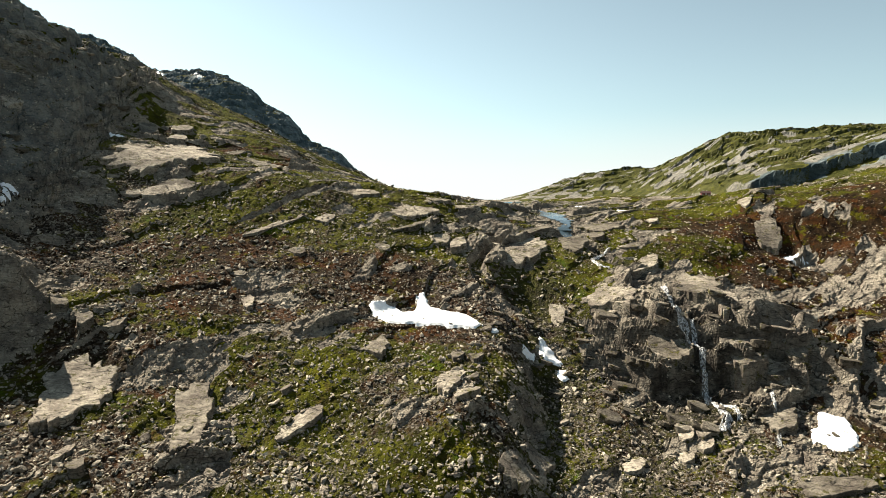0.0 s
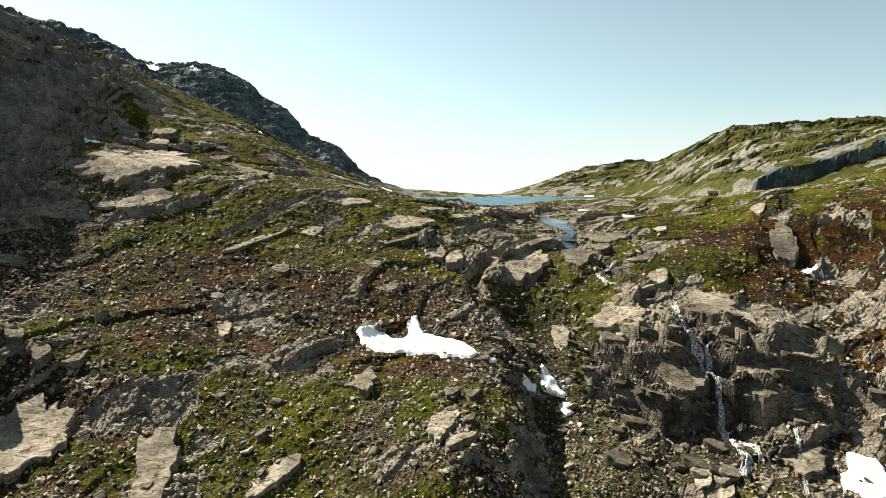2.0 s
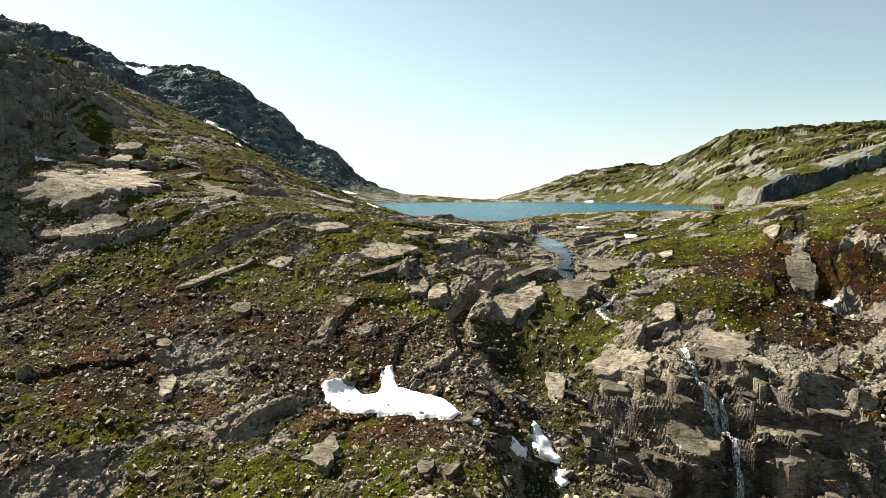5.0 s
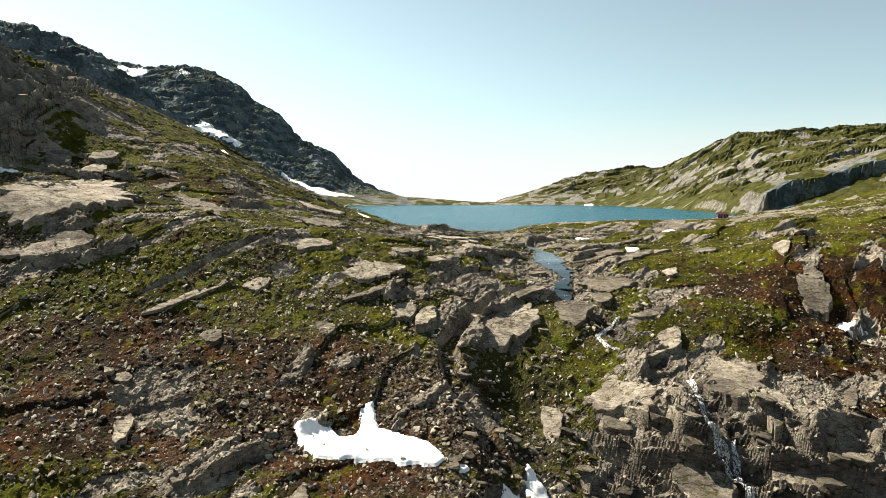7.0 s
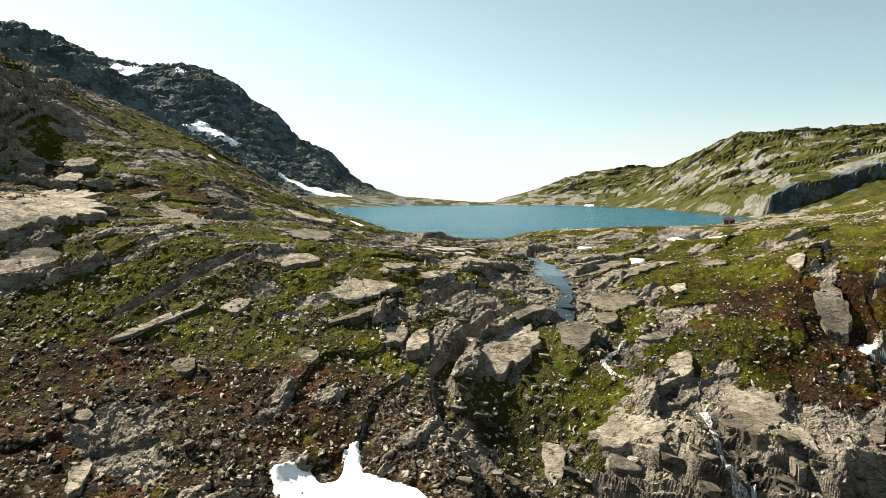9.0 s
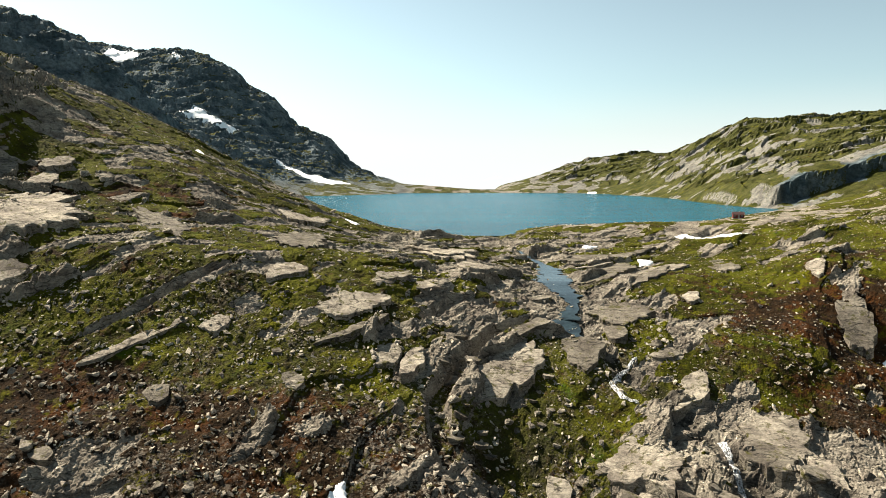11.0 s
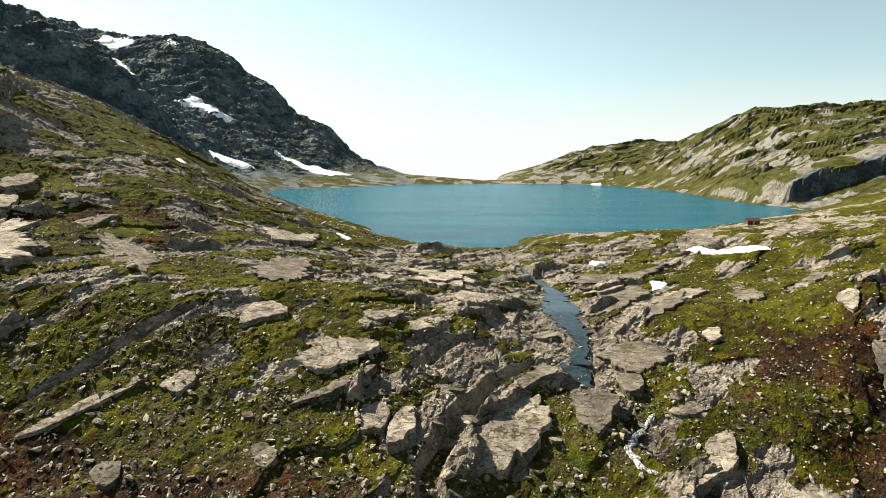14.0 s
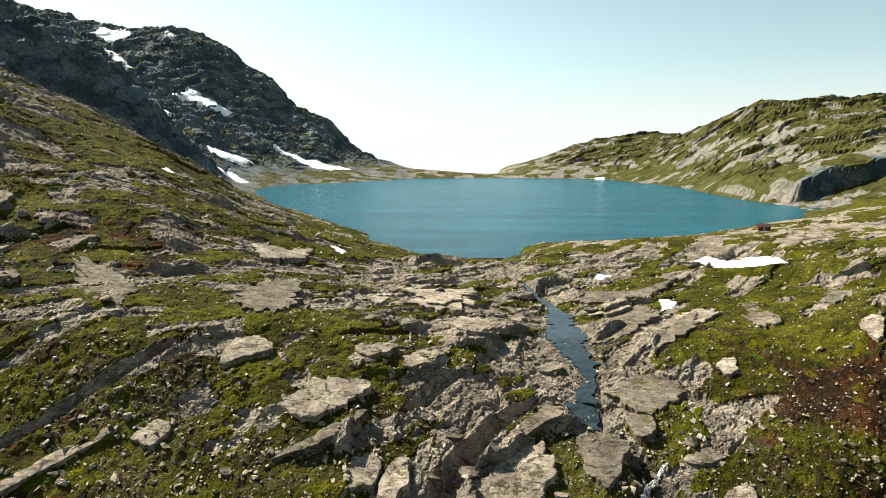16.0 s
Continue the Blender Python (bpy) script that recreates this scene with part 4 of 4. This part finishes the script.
slab("flat_rock", "grey rock slab lying in turf and rubble", [(2.2, 214.6), (8.7, 219.1), (11.3, 216.8), (10.0, 213.8), (4.7, 210.4)], 0.9)
slab("flat_rock", "large pale grey rock slab embedded in the slope", [(46.9, 280.6), (57.4, 282.9), (65.5, 275.7), (80.9, 293.1), (85.5, 296.2), (67.6, 271.7), (53.7, 266.3)], 0.9)
slab("flat_rock", "large pale grey rock slab embedded in the slope", [(13.4, 238.5), (20.0, 238.8), (25.8, 237.8), (22.0, 228.7), (15.8, 229.1)], 0.9)
slab("flat_rock", "grey rock slab lying in turf and rubble", [(68.6, 225.4), (73.5, 228.7), (73.8, 223.5), (69.5, 218.8)], 0.8)
slab("flat_rock", "grey rock slab lying in turf and rubble", [(72.0, 146.1), (76.9, 142.7), (75.4, 138.2), (70.3, 139.1)], 2.0)
slab("flat_rock", "grey rock slab lying in turf and rubble", [(65.3, 133.1), (71.9, 132.6), (70.0, 125.2), (63.1, 123.2), (63.7, 129.7)], 2.0)
slab("flat_rock", "large pale grey rock slab embedded in the slope", [(71.6, 171.2), (73.9, 162.5), (71.0, 155.8), (66.4, 156.2)], 1.8)
slab("flat_rock", "grey rock slab lying in turf and rubble", [(45.9, 126.2), (49.0, 125.7), (47.6, 121.3), (44.6, 120.8)], 1.4)
slab("boulder", "weathered grey boulder resting on the slope", [(47.7, 121.3), (51.4, 122.1), (50.1, 118.3), (47.5, 118.0)], 1.2)
slab("flat_rock", "grey rock slab lying in turf and rubble", [(43.3, 118.9), (46.6, 119.1), (45.5, 114.8), (43.0, 114.5)], 1.2)
slab("flat_rock", "large pale grey rock slab embedded in the slope", [(60.9, 110.4), (66.6, 111.2), (73.7, 110.1), (73.6, 106.9), (59.7, 105.8)], 1.2)
slab("flat_rock", "large pale grey rock slab embedded in the slope", [(-45.3, 146.2), (-43.5, 148.9), (-40.8, 141.4), (-42.1, 138.3)], 1.2)
slab("boulder", "weathered grey boulder resting on the slope", [(-32.4, 136.4), (-30.1, 136.7), (-29.1, 133.6), (-31.1, 132.8)], 1.0)
slab("boulder", "weathered grey boulder resting on the slope", [(-29.8, 117.5), (-28.3, 118.7), (-27.3, 117.0), (-28.8, 115.7)], 1.2)
slab("flat_rock", "large pale grey rock slab embedded in the slope", [(-138.1, 211.8), (-138.8, 224.8), (-135.7, 234.3), (-131.5, 230.6), (-135.5, 222.5), (-136.8, 212.6)], 2.5)
slab("flat_rock", "large pale grey rock slab embedded in the slope", [(-134.2, 203.3), (-135.5, 217.7), (-133.4, 223.6), (-129.9, 230.9), (-130.5, 224.7), (-132.2, 207.9)], 2.5)
slab("flat_rock", "large pale grey rock slab embedded in the slope", [(-132.2, 200.0), (-130.3, 210.3), (-129.1, 217.4), (-123.8, 206.8), (-130.0, 201.1)], 2.5)
slab("flat_rock", "large pale grey rock slab embedded in the slope", [(-126.9, 191.3), (-121.5, 195.5), (-119.0, 198.4), (-118.2, 198.2), (-121.5, 189.9), (-120.5, 181.8)], 2.5)
slab("flat_rock", "large pale grey rock slab embedded in the slope", [(-108.7, 237.5), (-103.9, 240.8), (-99.4, 231.0), (-101.4, 222.8)], 2.0)
slab("flat_rock", "large pale grey rock slab embedded in the slope", [(-97.3, 234.4), (-95.0, 244.5), (-89.6, 233.0), (-92.2, 226.7)], 2.0)
slab("flat_rock", "large pale grey rock slab embedded in the slope", [(-101.3, 247.5), (-96.9, 255.4), (-92.9, 246.7), (-97.3, 239.9)], 1.8)
slab("flat_rock", "large pale grey rock slab embedded in the slope", [(57.2, 190.5), (61.8, 190.5), (60.5, 182.9), (54.9, 180.9), (51.1, 178.6)], 1.6)
slab("flat_rock", "large pale grey rock slab embedded in the slope", [(59.5, 172.7), (64.4, 171.6), (68.7, 166.8), (63.4, 160.9), (60.1, 164.6)], 2.0)
slab("flat_rock", "grey rock slab lying in turf and rubble", [(45.1, 205.1), (47.8, 206.2), (50.3, 204.9), (49.2, 199.6), (44.9, 199.0)], 1.6)
slab("flat_rock", "large pale grey rock slab embedded in the slope", [(45.3, 243.5), (55.0, 259.2), (69.1, 271.6), (66.2, 254.4), (55.5, 241.8), (45.5, 236.0)], 0.9)
slab("flat_rock", "large pale grey rock slab embedded in the slope", [(50.3, 233.1), (61.7, 238.2), (76.8, 260.3), (73.2, 243.9), (61.2, 232.8), (51.7, 229.6)], 0.9)
slab("flat_rock", "large pale grey rock slab embedded in the slope", [(92.6, 268.4), (94.8, 259.8), (93.0, 247.8), (85.0, 237.6)], 0.8)
slab("flat_rock", "grey rock slab lying in turf and rubble", [(54.8, 155.2), (58.5, 157.4), (59.5, 155.5), (56.5, 154.8)], 1.2)
slab("flat_rock", "grey rock slab lying in turf and rubble", [(91.0, 174.7), (95.1, 176.7), (88.6, 166.9), (87.2, 167.9)], 1.0)
slab("flat_rock", "grey rock slab lying in turf and rubble", [(-50.8, 155.2), (-49.1, 157.2), (-46.0, 155.6), (-47.2, 153.6)], 1.4)
slab("flat_rock", "large pale grey rock slab embedded in the slope", [(-85.3, 192.3), (-79.2, 194.2), (-73.5, 193.7), (-73.0, 190.6), (-80.1, 187.8)], 1.3)
slab("flat_rock", "large pale grey rock slab embedded in the slope", [(-42.8, 269.8), (-36.3, 281.1), (-30.0, 292.0), (-28.2, 277.7), (-34.0, 260.1)], 1.6)
slab("flat_rock", "grey rock slab lying in turf and rubble", [(-77.1, 218.8), (-75.0, 220.5), (-71.3, 215.7), (-71.2, 211.1)], 1.4)
slab("boulder", "weathered grey boulder resting on the slope", [(-22.1, 182.9), (-20.6, 183.5), (-19.5, 181.8), (-21.1, 181.6)], 0.8)
slab("flat_rock", "grey rock slab lying in turf and rubble", [(28.8, 223.4), (35.9, 226.8), (37.1, 223.4), (31.9, 219.9)], 0.9)
slab("flat_rock", "grey rock slab lying in turf and rubble", [(52.6, 197.1), (57.6, 198.8), (59.4, 196.0), (56.9, 194.3), (52.7, 194.7)], 0.9)
slab("flat_rock", "large pale grey rock slab embedded in the slope", [(113.0, 265.6), (121.8, 272.7), (115.7, 257.3), (108.1, 251.7)], 0.8)
slab("flat_rock", "grey rock slab lying in turf and rubble", [(106.5, 237.6), (109.5, 236.5), (108.9, 232.2), (105.4, 227.6), (103.7, 230.8)], 0.9)


# ---- running water
def ribbon(name, line, label, category, material, lift, kind, step=0.4, spread=0.0, seed=171):
    """A band of water laid down a course of (x, y, half width)."""
    pts = []
    for (xa, ya, wa), (xb, yb, wb) in zip(line[:-1], line[1:]):
        n = max(1, int(math.hypot(xb - xa, yb - ya) / step))
        pts += [(xa + (xb - xa) * k / n, ya + (yb - ya) * k / n, wa + (wb - wa) * k / n) for k in range(n)]
    pts = np.array(pts + [line[-1]])
    pts[:, 0] += spread * fbm(pts[:, 1], pts[:, 0], 3.0, 3, seed)
    way = np.gradient(pts[:, :2], axis=0)
    way /= np.maximum(np.hypot(*way.T), 1e-6)[:, None]
    side = np.c_[-way[:, 1], way[:, 0]]
    wide = pts[:, 2] * (1 + 0.7 * fbm(pts[:, 0] * 3, pts[:, 1] * 3, 6.0, 3, seed + 1))
    cols = [pts[:, :2] + side * (wide * k)[:, None] for k in (-1, -0.5, 0, 0.5, 1)]
    if spread:
        zs = [height(c[:, 0], c[:, 1]) + lift * (1 - 0.6 * abs(k)) for c, k in zip(cols, (-1, -0.5, 0, 0.5, 1))]
    else:
        level = np.minimum.accumulate(np.minimum(height(pts[:, 0], pts[:, 1]), 0.0) + lift)
        level = np.convolve(np.pad(level, 8, "edge"), np.ones(17) / 17, "valid")
        zs = [level] * 5
    X, Y, Z = (np.stack(v, 1) for v in ([c[:, 0] for c in cols], [c[:, 1] for c in cols], zs))
    return tagged(new(name, grid_mesh(name, X, Y, Z, material)), label, category, kind=kind)


def white_water(line, half):
    """A fall of thin strands that part and meet again."""
    fall = tagged(new("waterfall"), "white water falling in thin strands over dark wet rock", "waterfall")
    n = len(line) - 1
    for k in range(6):
        off = (k - 2.5) * 0.3 * half
        pts = [(x + off * (0.4 + 1.2 * i / n), y, half * (0.26 + 0.14 * (k % 3))) for i, (x, y) in enumerate(line)]
        strand = ribbon("strand", pts, "", "", FOAM, 0.35, "", 0.25, 0.45, 171 + 3 * k)
        strand.parent = fall
    return fall


ribbon("stream_pool", [(x, y, w * 0.85) for x, y, w, d in BECK[:14]], "dark clear stream running through pools to the lip of the falls", "stream", BECK_WATER, 0.36, "structure")
white_water([(58.1, 172.8), (57.8, 166.3), (56.1, 159.2), (55.3, 154.6), (57.0, 152.8), (57.5, 149.5), (58.7, 147.3)], 0.55)
white_water([(57.2, 158.2), (58.9, 154.5), (58.6, 148.8), (58.7, 146.4), (57.6, 139.5), (56.4, 130.8), (57.3, 128.8), (54.2, 124.1)], 0.5)
white_water([(58.4, 135.5), (60.1, 132.8), (59.4, 128.8)], 0.35)
white_water([(69.5, 136.5), (67.6, 131.0), (66.8, 128.3), (62.7, 119.3)], 0.25)
white_water([(49.3, 194.8), (45.3, 191.3), (42.8, 186.8), (43.7, 182.6), (45.7, 181.4)], 0.45)


# ---- loose stones
def stone_shapes(count, points, flat, seed):
    """Angular stones, one unit long, as corners and triangles."""
    rng, shapes = random.Random(seed), []
    for _ in range(count):
        bm = bmesh.new()
        for _ in range(points):
            v = Vector((rng.gauss(0, 1), rng.gauss(0, 1), rng.gauss(0, 1))).normalized() * rng.uniform(0.38, 0.55)
            bm.verts.new((v.x * 1.15, v.y * 0.85, v.z * flat))
        bmesh.ops.convex_hull(bm, input=bm.verts)
        bmesh.ops.delete(bm, geom=[v for v in bm.verts if not v.link_faces], context="VERTS")
        bmesh.ops.triangulate(bm, faces=bm.faces)
        bm.verts.index_update()
        shapes.append((np.array([v.co[:] for v in bm.verts]), np.array([[v.index for v in f.verts] for f in bm.faces])))
        bm.free()
    return shapes


def stoniness(x, y):
    """How thickly stones lie."""
    rubble = smooth(205, 180, y) * smooth(34, 5, x) * 0.7 + smooth(10, 24, x) * smooth(86, 70, x) * smooth(152, 140, y) + smooth(-68, -88, x) * smooth(240, 200, y) * 0.9
    return np.clip(0.26 + rubble + 0.25 * smooth(0.0, 0.5, fbm(x, y, 9, 3, 181)) + 0.3 * smooth(26, 12, np.abs(x - 45)), 0, 1)


def scatter(name, label, count, lo, hi, power, shapes, seed, sink, ymin=86, ymax=335):
    rng = np.random.default_rng(seed)
    y = ymin + (ymax - ymin) * rng.random(count * 5) ** 1.25
    x = (rng.random(count * 5) * 2 - 1) * (0.72 * y + 14) + 6
    keep = rng.random(count * 5) < stoniness(x, y)
    x, y = x[keep][:count], y[keep][:count]
    size = lo + (hi - lo) * rng.random(len(x)) ** power * (0.55 + 0.45 * y / 200)
    z = height(x, y)
    out, tris, base = [], [], 0
    kind = rng.integers(0, len(shapes), len(x))
    turn, lean = rng.random(len(x)) * 6.28, rng.normal(0, 0.3, (len(x), 2))
    for k, (co, tri) in enumerate(shapes):
        i = np.nonzero(kind == k)[0]
        c, s = np.cos(turn[i])[:, None], np.sin(turn[i])[:, None]
        px, py, pz = co[:, 0] * size[i][:, None], co[:, 1] * size[i][:, None], co[:, 2] * size[i][:, None]
        gx, gy = px * c - py * s, px * s + py * c
        gz = pz + gx * lean[i, 0:1] + gy * (lean[i, 1:2] + 0.25)
        out.append(np.stack([gx + x[i][:, None], gy + y[i][:, None], gz + (z[i] + sink * size[i])[:, None]], -1).reshape(-1, 3))
        tris.append((tri[None] + (base + np.arange(len(i)) * len(co))[:, None, None]).reshape(-1, 3))
        base += len(i) * len(co)
    me = fast_mesh(name, np.concatenate(out), np.concatenate(tris), SCREE, flat=True)
    return tagged(new(name, me), label, "stones", kind="stuff")


scatter("scree", "loose angular grey stones strewn over turf and earth", 60000, 0.16, 0.95, 3.0, stone_shapes(12, 8, 0.6, 5), 21, 0.06)
scatter("turf_stones", "pale stones scattered through the high turf", 17000, 0.22, 1.0, 3.2, stone_shapes(12, 8, 0.55, 8), 25, 0.1, 185, 410)
scatter("rubble", "broken grey rubble on the brown slope and in the gully", 13000, 0.45, 1.7, 2.2, stone_shapes(12, 11, 0.65, 6), 22, 0.08, 86, 230)


# ---- boulders, one by one
def boulder_mesh(seed):
    rng = random.Random(seed)
    bm = bmesh.new()
    for _ in range(16):
        v = Vector((rng.gauss(0, 1), rng.gauss(0, 1), rng.gauss(0, 1))).normalized() * rng.uniform(0.42, 0.56)
        bm.verts.new((v.x * 1.25, v.y * 0.9, v.z * 0.72))
    bmesh.ops.convex_hull(bm, input=bm.verts)
    bmesh.ops.delete(bm, geom=[v for v in bm.verts if not v.link_faces], context="VERTS")
    bmesh.ops.bevel(bm, geom=list(bm.edges), offset=0.03, segments=1, affect="EDGES")
    bmesh.ops.triangulate(bm, faces=bm.faces)
    bmesh.ops.subdivide_edges(bm, edges=[e for e in bm.edges if e.calc_length() > 0.3], cuts=1)
    for v in bm.verts:
        v.co *= 1 + 0.09 * noise.noise(v.co * 4.1 + Vector((seed, 0, 0)))
    me = bpy.data.meshes.new("boulder")
    bm.to_mesh(me)
    bm.free()
    me.materials.append(STONE)
    return me


SHAPES = [boulder_mesh(k) for k in range(9)]
rng = random.Random(77)
count = 0
while count < 330:
    y = 90 + 285 * rng.random() ** 1.25
    x = rng.uniform(-1, 1) * (0.7 * y + 8) + 6
    if rng.random() > float(stoniness(np.array([x]), np.array([y]))[0]) or math.hypot(x + 5, y - 147) < 13 or abs(x - 42) < 7 and y > 215 or float(height(np.array([x]), np.array([y]))[0]) < 0.4 and y > 325:
        continue
    size = (1.0 + 1.7 * rng.random() ** 2.2) * (0.7 + y / 500)
    ob = new("boulder", SHAPES[rng.randrange(9)])
    z = float(height(np.array([x]), np.array([y]))[0])
    ob.matrix_world = pose(x, y, z + 0.12 * size, rng.gauss(12, 14), rng.gauss(0, 14), rng.uniform(0, 360)) @ Matrix.Diagonal((size, size, size * rng.uniform(0.7, 1.1), 1))
    low = y < 200
    tagged(ob, "angular grey boulder lying on the stony brown slope" if low else "weathered grey boulder lying in the turf", "boulder", "boulders of the slope")
    count += 1


# ---- broken beds that jut out of the waterfall's wall and of the dark crag
def bed_mesh(seed):
    rng = random.Random(500 + seed)
    bm = bmesh.new()
    for side in (-0.5, 0.5):
        for k in range(9):
            a = k * 0.698 + rng.uniform(-0.25, 0.25)
            r = rng.uniform(0.75, 1.0) * (1.0 if side > 0 else 0.86)
            bm.verts.new((0.62 * r * math.cos(a), 0.45 * r * math.sin(a), side * 0.3 * rng.uniform(0.8, 1.1)))
    bmesh.ops.convex_hull(bm, input=bm.verts)
    bmesh.ops.delete(bm, geom=[v for v in bm.verts if not v.link_faces], context="VERTS")
    bmesh.ops.bevel(bm, geom=list(bm.edges), offset=0.012, segments=1, affect="EDGES")
    bmesh.ops.triangulate(bm, faces=bm.faces)
    bmesh.ops.subdivide_edges(bm, edges=[e for e in bm.edges if e.calc_length() > 0.22], cuts=1)
    bmesh.ops.triangulate(bm, faces=bm.faces)
    for v in bm.verts:
        v.co *= 1 + 0.06 * noise.noise(v.co * 5.3 + Vector((seed, 3, 0)))
    me = bpy.data.meshes.new("rock_ledge")
    bm.to_mesh(me)
    bm.free()
    me.materials.append(DARK_STONE)
    return me


BEDS = [bed_mesh(k) for k in range(8)]


def jutting_beds(count, xs, ys, low, high, tilt, label, seed, rise=0.06):
    rng = random.Random(seed)
    for _ in range(count):
        x, y = rng.uniform(*xs), rng.uniform(*ys)
        if abs(x - 57.5) < 3.2:
            continue
        size = low + (high - low) * rng.random() ** 1.8
        z = float(height(np.array([x]), np.array([y]))[0])
        ob = new("rock_ledge", BEDS[rng.randrange(8)])
        ob.matrix_world = pose(x, y + 0.12 * size, z + rise * size, rng.gauss(9, 6), tilt + rng.gauss(0, 6), rng.gauss(25, 20)) @ Matrix.Diagonal((size, size, size * rng.uniform(0.7, 1.2), 1))
        tagged(ob, label, "rock", "jutting rock beds")


jutting_beds(100, (33, 90), (122, 163), 1.6, 5.5, 14, "tilted bed of dark wet rock jutting from the fall's wall", 601)
jutting_beds(60, (8, 34), (136, 200), 1.2, 3.4, 10, "broken bed of dark rock beside the gully", 602)
jutting_beds(34, (-140, -108), (165, 250), 3.0, 7.0, 4, "thick grey rock bed jutting from the dark crag", 603, -0.07)


# ---- the red cabin by the shore
def part(name, bm, material, parent, label=""):
    me = bpy.data.meshes.new(name)
    bm.to_mesh(me)
    bm.free()
    me.materials.append(material)
    ob = new(name, me)
    ob.parent = parent
    return tagged(ob, label)


def box(bm, lo, hi):
    vs = [bm.verts.new((x, y, z)) for x in (lo[0], hi[0]) for y in (lo[1], hi[1]) for z in (lo[2], hi[2])]
    for f in ((0, 1, 3, 2), (4, 6, 7, 5), (0, 4, 5, 1), (2, 3, 7, 6), (0, 2, 6, 4), (1, 5, 7, 3)):
        bm.faces.new([vs[k] for k in f])
    return bm


RED, ROOF, TRIM, PANE = (plain_material(n, c, r) for n, c, r in (("red_boards", (0.095, 0.015, 0.012), 0.8), ("dark_roof", (0.05, 0.022, 0.02), 0.7), ("white_trim", (0.3, 0.29, 0.27), 0.7), ("dark_pane", (0.02, 0.025, 0.03), 0.2)))
STONES = plain_material("foundation_stone", (0.2, 0.19, 0.17), 0.9)


def cabin(x, y, turn):
    z = float(height(np.array([x]), np.array([y]))[0])
    root = tagged(new("cabin"), "small red boarded cabin with a dark gabled roof by the lake", "cabin")
    root.matrix_world = pose(x, y, z, 0, 0, turn) @ Matrix.Diagonal((0.82, 0.82, 0.82, 1))
    part("foundation", box(bmesh.new(), (-3.1, -2.1, -1.5), (3.1, 2.1, 0.5)), STONES, root, "grey stone footing")
    bm = bmesh.new()
    a = [bm.verts.new(v) for v in ((-3, -2, 0.5), (-3, 2, 0.5), (-3, 2, 2.7), (-3, 0, 4.0), (-3, -2, 2.7))]
    b = [bm.verts.new((-v.co.x, v.co.y, v.co.z)) for v in a]
    bm.faces.new(a[::-1])
    bm.faces.new(b)
    for k in range(5):
        bm.faces.new((a[k], a[(k + 1) % 5], b[(k + 1) % 5], b[k]))
    wall = part("wall", bm, RED, root, "red painted board wall")
    for side in (-1, 1):
        bm = bmesh.new()
        box(bm, (-3.35, 0, 0), (3.35, 2.75, 0.14))
        bmesh.ops.transform(bm, matrix=pose(0, 0, 4.02, math.degrees(math.atan2(-1.3, 2)), 0, 0) @ Matrix.Diagonal((1, 1, 1, 1)), verts=bm.verts)
        if side < 0:
            bmesh.ops.transform(bm, matrix=Matrix.Diagonal((1, -1, 1, 1)), verts=bm.verts)
            bmesh.ops.reverse_faces(bm, faces=bm.faces)
        part("roof", bm, ROOF, root, "dark roof slope")
    part("chimney", box(bmesh.new(), (0.6, 0.15, 3.6), (1.1, 0.65, 4.7)), STONES, root, "grey chimney")
    part("door", box(bmesh.new(), (-0.5, -2.06, 0.55), (0.45, -1.98, 2.45)), TRIM, root, "pale door")
    for wx in (-2.1, 1.7):
        window = part("window", box(bmesh.new(), (wx - 0.5, -2.07, 1.3), (wx + 0.5, -1.98, 2.2)), TRIM, root, "white framed window")
        part("pane", box(bmesh.new(), (wx - 0.4, -2.09, 1.4), (wx + 0.4, -2.0, 2.1)), PANE, window)
    return root


cabin(151, 379, -12)


# ---- a faint island far out over the sea
IX, IV = np.meshgrid(np.linspace(-1, 1, 41), np.linspace(-1, 1, 9))
rise = np.clip(1 - IX ** 2, 0, 1) * np.clip(1 - IV ** 2, 0, 1) * (0.75 + 0.5 * fbm(IX * 6 + 3, IV * 3, 2.0, 3, 191))
isle = plain_material("pale_island_rock", (0.42, 0.45, 0.47), 0.9)
tagged(new("islet", grid_mesh("islet", 326 + 58 * IX, 4450 + 60 * IV, -2 + 10 * IX + 18 * rise, isle)), "faint grey island far out in the haze", "island")
